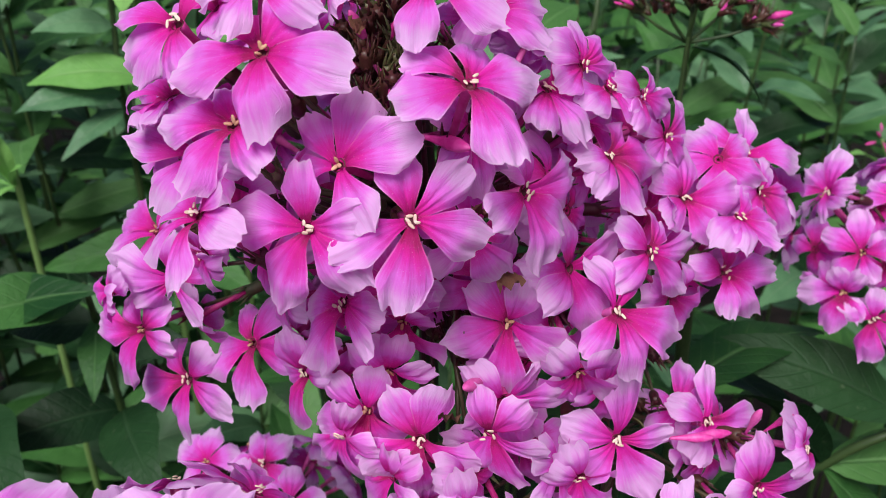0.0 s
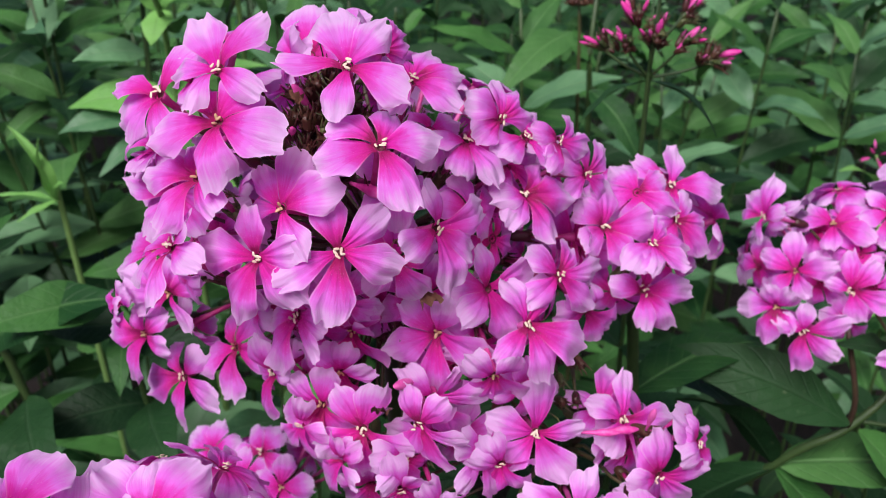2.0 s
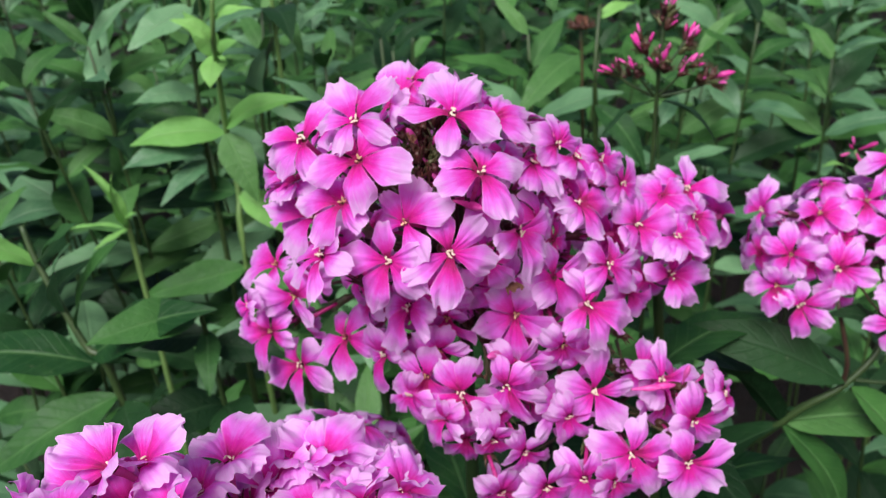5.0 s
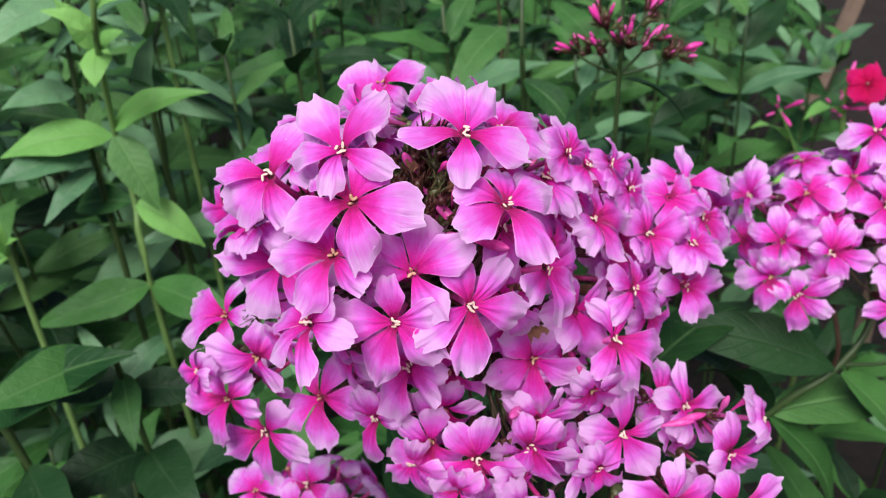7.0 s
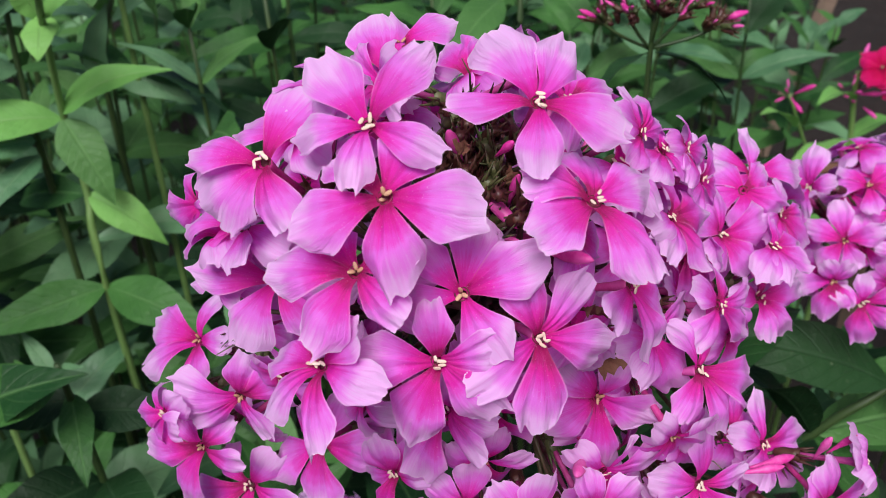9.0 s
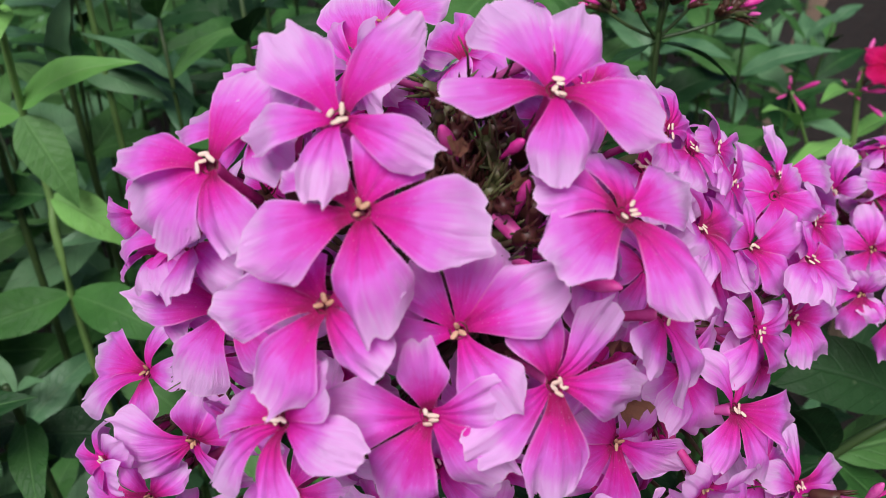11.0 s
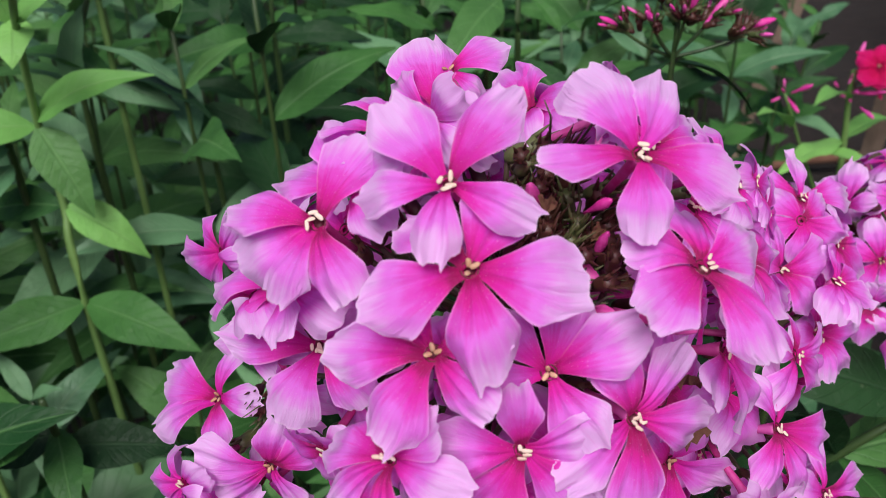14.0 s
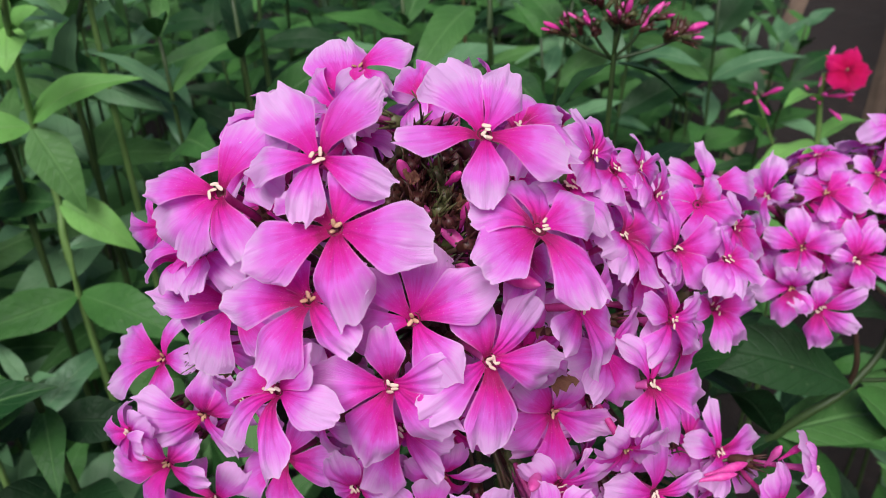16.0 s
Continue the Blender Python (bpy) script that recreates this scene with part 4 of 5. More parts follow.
floret(main_plant, (0.0658, 0.1784, 0.7971), (0.67, -0.74, 0.08), (118, 166, 270, 316, 346), (12.2, 12.3, 12.2, 14.0, 12.2), (-1, 0, 12, 0, 24), "hidden", MAIN_ROOT, wide=0.88)
floret(front_plant, (-0.0422, 0.0979, 0.8404), (0.14, -0.17, 0.98), (30, 77, 129, 185, 345), (12.2, 15.5, 15.5, 12.2, 15.5), (28, 30, 13, 52, 20), "cream", FRONT_ROOT, RUFFLED_PETALS, 1.1)
floret(front_plant, (-0.0640, 0.0883, 0.8499), (0.04, -0.07, 1.00), (14, 47, 133, 185, 328), (12.2, 15.2, 12.2, 14.3, 12.2), (8, 20, 22, 30, 17), "cream", FRONT_ROOT, RUFFLED_PETALS, 1.1)
floret(front_plant, (-0.0560, 0.0906, 0.8378), (0.38, -0.05, 0.92), (13, 61, 130, 184, 232), (12.2, 15.5, 15.5, 12.2, 12.6), (8, 45, 12, 20, 12), "cream", FRONT_ROOT, RUFFLED_PETALS, 1.1)
floret(front_plant, (-0.0297, 0.0848, 0.8385), (-0.04, 0.20, 0.98), (1, 38, 156, 200, 303), (13.4, 12.2, 12.9, 12.2, 12.2), (20, 52, 30, 12, 52), "cream", FRONT_ROOT, RUFFLED_PETALS, 1.1)
floret(front_plant, (-0.0194, 0.0888, 0.8372), (0.32, 0.13, 0.94), (97, 123, 164, 268, 306), (15.1, 12.3, 12.2, 12.2, 12.2), (20, 12, 8, 52, 24), "cream", FRONT_ROOT, RUFFLED_PETALS, 1.1)
floret(front_plant, (-0.0494, 0.0990, 0.8399), (-0.10, 0.05, 0.99), (7, 53, 79, 221, 263), (12.6, 12.2, 12.2, 15.5, 12.2), (20, 15, 40, 20, 8), "cream", FRONT_ROOT, RUFFLED_PETALS, 1.1)
floret(front_plant, (-0.0689, 0.0778, 0.8483), (-0.22, 0.06, 0.97), (28, 57, 190, 231, 265), (14.0, 13.1, 12.2, 13.1, 12.2), (20, 20, 8, 30, 8), "cream", FRONT_ROOT, RUFFLED_PETALS, 1.1)
floret(front_plant, (-0.0406, 0.0849, 0.8343), (-0.35, 0.01, 0.94), (35, 78, 194, 233, 277), (12.2, 12.2, 12.2, 15.5, 12.2), (25, 25, 8, 45, 13), "cream", FRONT_ROOT, RUFFLED_PETALS, 1.1)
floret(edge_plant, (-0.0759, 0.0677, 0.8675), (0.03, 0.13, 0.99), (149, 181, 233, 302, 344), (14.9, 13.5, 13.4, 14.2, 12.2), (12, 30, 45, 20, 33), "cream", EDGE_ROOT, RUFFLED_PETALS, 1.1)
floret(edge_plant, (-0.0800, 0.0619, 0.8718), (-0.44, -0.35, 0.83), (90, 214, 247, 279, 284), (12.2, 12.2, 15.5, 12.2, 12.2), (30, 8, 30, 24, 8), "cream", EDGE_ROOT, RUFFLED_PETALS, 1.1)
floret(edge_plant, (-0.0866, 0.0612, 0.8648), (-0.23, -0.11, 0.97), (83, 102, 221, 257, 294), (12.2, 12.2, 12.2, 15.5, 12.2), (37, 41, 24, 30, 8), "cream", EDGE_ROOT, RUFFLED_PETALS, 1.1)
floret(edge_plant, (-0.0643, 0.0545, 0.8647), (-0.53, -0.11, 0.84), (34, 62, 79, 232, 275), (12.2, 12.2, 12.2, 12.2, 12.2), (51, 31, 41, 42, 25), "cream", EDGE_ROOT, RUFFLED_PETALS, 1.1)
floret(edge_plant, (-0.0957, 0.0488, 0.8712), (0.80, 0.35, 0.48), (105, 108, 143, 284, 314), (12.2, 12.2, 12.2, 12.2, 12.2), (8, 11, 9, 20, 43), "cream", EDGE_ROOT, RUFFLED_PETALS, 1.1)
floret(edge_plant, (-0.0759, 0.0580, 0.8621), (-0.47, -0.20, 0.86), (59, 88, 220, 256, 278), (12.4, 12.2, 12.2, 14.5, 12.2), (45, 25, 32, 30, 19), "cream", EDGE_ROOT, RUFFLED_PETALS, 1.1)
floret(edge_plant, (-0.0846, 0.0452, 0.8717), (-0.33, -0.01, 0.94), (36, 62, 201, 223, 255), (12.2, 12.2, 12.2, 13.4, 12.2), (19, 52, 8, 20, 8), "cream", EDGE_ROOT, RUFFLED_PETALS, 1.1)
floret(main_plant, (-0.0418, 0.1629, 0.9140), (-0.50, -0.38, 0.78), (56, 110, 232, 261, 303), (12.2, 12.2, 12.2, 15.1, 15.2), (26, 7, -24, 0, 0), "hidden", MAIN_ROOT, wide=0.88)
floret(main_plant, (-0.0536, 0.1653, 0.8961), (-0.34, -0.14, 0.93), (84, 121, 219, 248, 310), (14.5, 12.2, 12.2, 16.0, 12.2), (0, 2, -18, 0, -18), "hidden", MAIN_ROOT, wide=0.88)

# flowers on the far side of the heads
def back_florets(plant, root, radii, count, seed, keep):
    r = random.Random(seed)
    made = 0
    k = 0
    while made < count and k < 4000:
        k += 1
        z = 1 - 1.3 * (k + 0.5) / (count * 2.2) if k < count * 2.2 else r.uniform(-0.3, 1)
        a = k * 2.39996
        s = math.sqrt(max(0.0, 1 - z * z))
        d = Vector((s * math.cos(a), s * math.sin(a), z))
        if not keep(d):
            continue
        p = Vector(root) + Vector((d.x * radii[0], d.y * radii[1], d.z * radii[2]))
        n = Vector((d.x / radii[0], d.y / radii[1], d.z / radii[2])).normalized()
        loose_floret(plant, p, n, r.uniform(12.5, 15), r.choice(("cream", "tan")), root, PETALS, -8)
        made += 1


back_florets(main_plant, (-0.005, 0.187, 0.862), (0.060, 0.052, 0.052), 22, 5, lambda d: d.y > 0.25 and d.z < 0.9)
back_florets(second_plant, SECOND_ROOT, (0.032, 0.028, 0.028), 7, 6, lambda d: d.y > 0.2)
back_florets(right_plant, RIGHT_ROOT, (0.050, 0.040, 0.042), 14, 7, lambda d: d.y > 0.1 or d.x > 0.5)
back_florets(front_plant, FRONT_ROOT, (0.032, 0.030, 0.030), 9, 15, lambda d: d.z > -0.2 and (d.y > 0.3 or d.z < 0.35))
back_florets(edge_plant, EDGE_ROOT, (0.032, 0.030, 0.030), 9, 16, lambda d: d.z > -0.2 and (d.y > 0.3 or d.z < 0.35))
back_florets(small_plant, SMALL_ROOT, (0.030, 0.028, 0.030), 7, 8, lambda d: d.y > -0.1 and d.z > -0.1)


def ruffled_florets(plant, root, centre, radii, count, seed):
    """Cupped, crowded flowers that fill a ruffled head."""
    r = random.Random(seed)
    for k in range(count):
        a, q = k * 2.39996, math.sqrt((k + 0.5) / count)
        d = Vector((q * math.cos(a), q * math.sin(a), math.sqrt(max(0.0, 1 - q * q))))
        p = Vector(centre) + Vector((d.x * radii[0], d.y * radii[1], d.z * radii[2]))
        t0 = r.uniform(0, 72)
        floret(plant, p, d + Vector((r.uniform(-0.3, 0.3), r.uniform(-0.1, 0.4), 0.5)), [t0 + 72 * j + r.uniform(-12, 12) for j in range(5)],
               [r.uniform(11.5, 14.0) for j in range(5)], [r.uniform(18, 58) for j in range(5)], r.choice(("cream", "hidden")), root, RUFFLED_PETALS, 1.15)


ruffled_florets(front_plant, FRONT_ROOT, (-0.044, 0.092, 0.817), (0.030, 0.020, 0.020), 13, 61)
ruffled_florets(edge_plant, EDGE_ROOT, (-0.084, 0.060, 0.836), (0.020, 0.018, 0.020), 9, 62)


def inner_florets(plant, root, centre, count, deep, seed, keep):
    """Flowers deeper in a head, between and under the outer ones."""
    r = random.Random(seed)
    c = Vector(centre)
    outer = [p - c for p in HEADS[plant.name]]
    made = []
    for k in range(4000):
        if len(made) == count:
            break
        d = Vector((r.gauss(0, 1), r.gauss(0, 1), r.gauss(0, 1))).normalized()
        if not keep(d) or any(d.dot(o) > 0.95 for o in made):
            continue
        near = sorted(outer, key=lambda o: -d.dot(o.normalized()))[:3]
        if d.dot(near[2].normalized()) < 0.85 or d.dot(near[0].normalized()) > 0.985:
            continue
        made.append(d)
        p = c + d * (min(o.length for o in near) - deep)
        t0 = r.uniform(0, 72)
        floret(plant, p, d + Vector((0, -0.3, 0)), [t0 + 72 * q + r.uniform(-9, 9) for q in range(5)], [r.uniform(10.5, 13) for q in range(5)],
               [r.uniform(-26, -8) for q in range(5)], "hidden", root)


inner_florets(main_plant, MAIN_ROOT, (-0.005, 0.195, 0.850), 40, 0.007, 31, lambda d: d.y < 0.3 and not (abs(d.x) < 0.3 and d.z > 0.55))
inner_florets(second_plant, SECOND_ROOT, (0.076, 0.240, 0.832), 9, 0.006, 32, lambda d: d.y < 0.2)
inner_florets(right_plant, RIGHT_ROOT, (0.170, 0.292, 0.795), 16, 0.006, 33, lambda d: d.y < 0.3)
inner_florets(low_branch, LOW_ROOT, (0.050, 0.195, 0.790), 8, 0.006, 34, lambda d: d.y < 0.2)


# the bare crown of the large head: empty calyces, a few buds and withered flowers
def bare_crown(plant, centre, normal, radius, count, seed):
    r = random.Random(seed)
    base = frame_of(centre, normal)
    for k in range(count):
        rad = radius * math.sqrt((k + 0.5) / count)
        a = k * 2.39996
        p = base @ Vector((rad * math.cos(a) * 0.75, rad * math.sin(a) * 1.1, r.uniform(-0.011, -0.001)))
        tilt = Vector((r.uniform(-0.5, 0.5), r.uniform(-0.5, 0.5), 1))
        d = (base.to_3x3() @ tilt).normalized()
        child("calyx", CALYX_MESH["brown" if r.random() < 0.72 else "green"], plant, frame_of(p, d) @ Matrix.Diagonal((0.74, 0.74, r.uniform(0.62, 0.95), 1)))
        q = p - d * 0.012
        child("pedicel", rod_data("pedicel", [p, (p + q) / 2, q], [0.0004, 0.0006, 0.0008], STEM_DARK, 5), plant, Matrix.Identity(4))
        if r.random() < 0.3:  # the withered style
            s = p + d * 0.008
            e = s + d * 0.007 + Vector((r.uniform(-1, 1), r.uniform(-1, 1), r.uniform(-1, 1))) * 0.003
            child("style", rod_data("style", [s, (s + e) / 2 + Vector((0.0006, 0, 0.0006)), e], [0.00022, 0.0002, 0.00012], CALYX_GREEN, 4), plant, Matrix.Identity(4))


bare_crown(main_plant, (-0.0105, 0.1560, 0.9070), (0.05, -0.62, 0.78), 0.0120, 62, 3)
bare_crown(main_plant, (0.003, 0.168, 0.842), (0.1, -0.98, 0.1), 0.010, 14, 4)
bare_crown(main_plant, (0.048, 0.172, 0.822), (0.4, -0.9, 0.1), 0.012, 10, 9)
bare_crown(main_plant, (-0.066, 0.187, 0.852), (-0.5, -0.8, 0.2), 0.005, 5, 12)
for p, d, big in (((-0.013, 0.158, 0.905), (0.5, -0.6, -0.5), 0.6), ((-0.012, 0.162, 0.900), (0.3, -0.7, -0.5), 0.55), ((-0.013, 0.160, 0.906), (-0.3, -0.5, 0.8), 0.5), ((-0.010, 0.152, 0.894), (0.3, -0.7, 0.3), 0.45), ((-0.006, 0.155, 0.899), (0.1, -0.4, 0.8), 0.4), ((-0.017, 0.152, 0.904), (0.2, -0.8, 0.5), 0.38), ((-0.004, 0.149, 0.894), (0.5, -0.6, 0.1), 0.6), ((-0.009, 0.151, 0.911), (0.2, -0.7, 0.6), 0.34),
                  ((0.010, 0.152, 0.838), (-0.4, -0.8, 0.4), 0.6), ((0.052, 0.160, 0.815), (0.9, -0.1, 0.1), 0.5), ((0.057, 0.163, 0.813), (0.9, 0.1, 0.0), 0.55),
                  ((0.070, 0.158, 0.818), (0.1, -0.3, 0.9), 0.45), ((0.075, 0.160, 0.817), (0.5, -0.3, 0.8), 0.4)):
    child("bud", BUD_MESH, main_plant if p[0] < 0.04 else low_branch, frame_of(p, d) @ Matrix.Scale(big, 4))
for p, d, s in (((0.006, 0.147, 0.880), (0.4, -0.5, 0.5), 0.010), ((-0.011, 0.148, 0.862), (-0.1, -0.9, 0.3), 0.009), ((0.000, 0.139, 0.838), (0.4, -0.9, 0.2), 0.009),
                ((0.012, 0.152, 0.864), (0.2, -0.9, 0.2), 0.010), ((-0.015, 0.151, 0.912), (0.1, -0.6, 0.8), 0.006), ((-0.007, 0.153, 0.905), (0.4, -0.6, 0.6), 0.006),
                ((-0.012, 0.148, 0.901), (-0.3, -0.7, 0.5), 0.006), ((-0.003, 0.150, 0.898), (0.1, -0.8, 0.6), 0.006)):
    child("withered_flower", rng.choice(DRY_MESHES), main_plant, frame_of(p, d) @ pose(0, 0, 0, 70, 0, rng.uniform(0, 360)) @ Matrix.Scale(s * 0.6, 4))


# ---- leaning stem and leaves of the right-hand plant ----
stem(right_plant, [(0.06, 0.36, 0.0), (0.075, 0.34, 0.35), (0.11, 0.295, 0.62), (0.149, 0.262, 0.716), (0.173, 0.256, 0.742), (0.190, 0.262, 0.765), (0.19, 0.28, 0.80)], 0.0026, 0.0012, STEM)
stem(right_plant, [(0.172, 0.256, 0.742), (0.170, 0.252, 0.760), (0.162, 0.254, 0.790)], 0.0013, 0.0010, STEM_DARK, "branch")
stem(right_plant, [(0.176, 0.257, 0.744), (0.195, 0.256, 0.742), (0.215, 0.258, 0.741)], 0.0010, 0.0007, STEM, "branch")
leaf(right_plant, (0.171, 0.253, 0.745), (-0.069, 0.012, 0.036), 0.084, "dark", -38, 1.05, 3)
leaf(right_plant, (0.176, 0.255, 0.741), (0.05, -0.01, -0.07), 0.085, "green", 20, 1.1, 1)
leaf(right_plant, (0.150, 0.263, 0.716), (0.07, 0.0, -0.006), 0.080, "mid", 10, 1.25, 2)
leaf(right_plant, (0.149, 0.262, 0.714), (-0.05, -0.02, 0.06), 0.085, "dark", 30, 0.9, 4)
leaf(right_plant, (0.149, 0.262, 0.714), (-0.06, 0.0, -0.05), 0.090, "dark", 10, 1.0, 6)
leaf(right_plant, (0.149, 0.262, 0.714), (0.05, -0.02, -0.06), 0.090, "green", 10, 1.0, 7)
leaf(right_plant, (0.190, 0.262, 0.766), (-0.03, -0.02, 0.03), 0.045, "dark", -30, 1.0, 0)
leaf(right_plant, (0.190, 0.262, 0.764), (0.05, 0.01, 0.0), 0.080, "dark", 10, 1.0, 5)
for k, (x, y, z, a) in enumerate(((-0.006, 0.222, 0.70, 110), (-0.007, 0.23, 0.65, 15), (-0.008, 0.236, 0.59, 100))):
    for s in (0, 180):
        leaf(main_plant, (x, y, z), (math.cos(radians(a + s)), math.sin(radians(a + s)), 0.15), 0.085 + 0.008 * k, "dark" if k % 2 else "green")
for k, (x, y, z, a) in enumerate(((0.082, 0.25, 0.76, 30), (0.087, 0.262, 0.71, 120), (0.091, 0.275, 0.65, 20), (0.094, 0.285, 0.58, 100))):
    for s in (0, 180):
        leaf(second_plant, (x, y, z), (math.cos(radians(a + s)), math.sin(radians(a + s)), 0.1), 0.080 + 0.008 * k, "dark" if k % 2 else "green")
for k, (x, y, z, a) in enumerate(((-0.062, 0.262, 0.63, 200), (-0.062, 0.272, 0.57, 110), (-0.062, 0.282, 0.50, 15))):
    for s in (0, 180):
        leaf(small_plant, (x, y, z), (math.cos(radians(a + s)), math.sin(radians(a + s)), 0.1), 0.090 + 0.008 * k, "green")

# ---- the plant in bud behind the heads ----
bud_plant = thing("phlox_plant", (0.10, 0.39, 0.0), "garden phlox still in bud on a thin maroon stem", "flower", "pink phlox plants")
stem(bud_plant, [(0.10, 0.39, 0.0), (0.098, 0.375, 0.35), (0.094, 0.345, 0.70), (0.092, 0.329, 0.862), (0.094, 0.333, 0.885), (0.095, 0.337, 0.905)], 0.0016, 0.0008, STEM)
leaf(bud_plant, (0.093, 0.328, 0.863), (0.032, -0.016, -0.014), 0.036, "dark", -15, 1.1, 2)
leaf(bud_plant, (0.091, 0.328, 0.863), (-0.034, -0.015, -0.012), 0.036, "dark", 15, 1.0, 4)
for k, z in enumerate((0.79, 0.72, 0.65)):
    for s in (0, 180):
        a = radians(40 + 90 * k + s)
        leaf(bud_plant, (0.0935 + 0.0005 * k, 0.335 + 0.006 * k, z), (math.cos(a), math.sin(a), 0.1), 0.085, "dark")
br = random.Random(21)
for tip, n in (((0.072, 0.332, 0.876), 12), ((0.116, 0.322, 0.873), 12), ((0.084, 0.333, 0.890), 10), ((0.105, 0.331, 0.891), 12), ((0.095, 0.336, 0.903), 14), ((0.092, 0.322, 0.883), 12),
               ((0.080, 0.325, 0.880), 8), ((0.105, 0.326, 0.880), 8)):
    start = Vector((0.092, 0.330, 0.864 if tip[2] < 0.885 else 0.876))
    mid = start * 0.45 + Vector(tip) * 0.55 - Vector((0, 0, 0.001))
    child("branch", rod_data("branch", curve_points([start, mid, tip], 4), [0.0007] * 5 + [0.0006] * 4, STEM, 6), bud_plant, Matrix.Identity(4))
    out = (Vector(tip) - Vector((0.093, 0.33, 0.868))).normalized()
    for k in range(n):
        d = (out + Vector((br.uniform(-0.9, 0.9), br.uniform(-0.9, 0.9), br.uniform(-0.7, 0.9)))).normalized()
        p = Vector(tip) + d * 0.002 - out * br.uniform(0, 0.009)
        child("calyx", CALYX_MESH["green" if br.random() < 0.35 else "brown"], bud_plant, frame_of(p, d) @ Matrix.Scale(br.uniform(0.6, 0.85), 4))
        if k < 1 or (k < 2 and tip[2] > 0.885):
            d2 = (out * 2 + Vector((br.uniform(-0.5, 0.5), br.uniform(-0.5, 0.5), br.uniform(-0.2, 0.5)))).normalized()
            child("bud", BUD_MESH, bud_plant, frame_of(p, d2) @ Matrix.Scale(br.uniform(0.45, 0.62), 4))
        elif k < 5:
            child("bud", BUD_SMALL, bud_plant, frame_of(p + d * 0.0040, d) @ Matrix.Scale(br.uniform(0.40, 0.6), 4))

# ---- the red phlox at the back ----
red_plant = thing("red_phlox_plant", (0.40, 0.66, 0.0), "garden phlox with a red flower and pink buds", "flower")
stem(red_plant, [(0.40, 0.66, 0.0), (0.395, 0.64, 0.35), (0.37, 0.58, 0.62), (0.352, 0.566, 0.735), (0.350, 0.562, 0.75)], 0.0034, 0.0016, STEM_LIGHT)
floret(red_plant, (0.357, 0.548, 0.757), (-0.35, -0.75, 0.5), (10, 82, 150, 225, 298), (16, 16, 16, 16, 16), (0, -5, 0, 3, 0), "tan", (0.352, 0.566, 0.735), RED_PETALS, 1.5)
floret(red_plant, (0.366, 0.560, 0.740), (0.55, -0.45, 0.5), (0, 75, 150, 220, 290), (13, 13, 13, 13, 13), (0, -5, 0, 3, 0), "tan", (0.352, 0.566, 0.735), RED_PETALS, 1.1)
for k in range(11):
    d = Vector((br.uniform(-1, 0.5), br.uniform(-1, 0.3), br.uniform(-0.3, 1))).normalized()
    p = Vector((0.343, 0.560, 0.734)) + d * br.uniform(0.006, 0.022)
    child("bud", br.choice((BUD_SMALL, BUD_MESH)), red_plant, frame_of(p, d) @ Matrix.Scale(br.uniform(0.5, 0.8), 4))
for k in range(5):
    d = Vector((br.uniform(-1, 0.5), br.uniform(-1, 0.3), br.uniform(-0.2, 1))).normalized()
    p = Vector((0.297, 0.560, 0.738)) + d * br.uniform(0.002, 0.008)
    child("bud", br.choice((BUD_SMALL, BUD_MESH)), red_plant, frame_of(p, d) @ Matrix.Scale(br.uniform(0.5, 0.8), 4))
stem(red_plant, [(0.372, 0.585, 0.61), (0.33, 0.572, 0.68), (0.298, 0.562, 0.738)], 0.0016, 0.0010, STEM_LIGHT, "branch")
for p, d, l in (((0.352, 0.566, 0.725), (-0.05, -0.03, 0.03), 0.06), ((0.36, 0.572, 0.69), (-0.06, -0.03, 0.0), 0.075), ((0.36, 0.572, 0.69), (0.05, 0.02, 0.01), 0.075),
                ((0.31, 0.566, 0.71), (-0.04, -0.02, 0.03), 0.055), ((0.33, 0.572, 0.68), (0.03, -0.05, 0.02), 0.06), ((0.37, 0.585, 0.62), (-0.06, -0.05, 0.0), 0.085)):
    leaf(red_plant, p, d, l, "light", 0, 0.9)

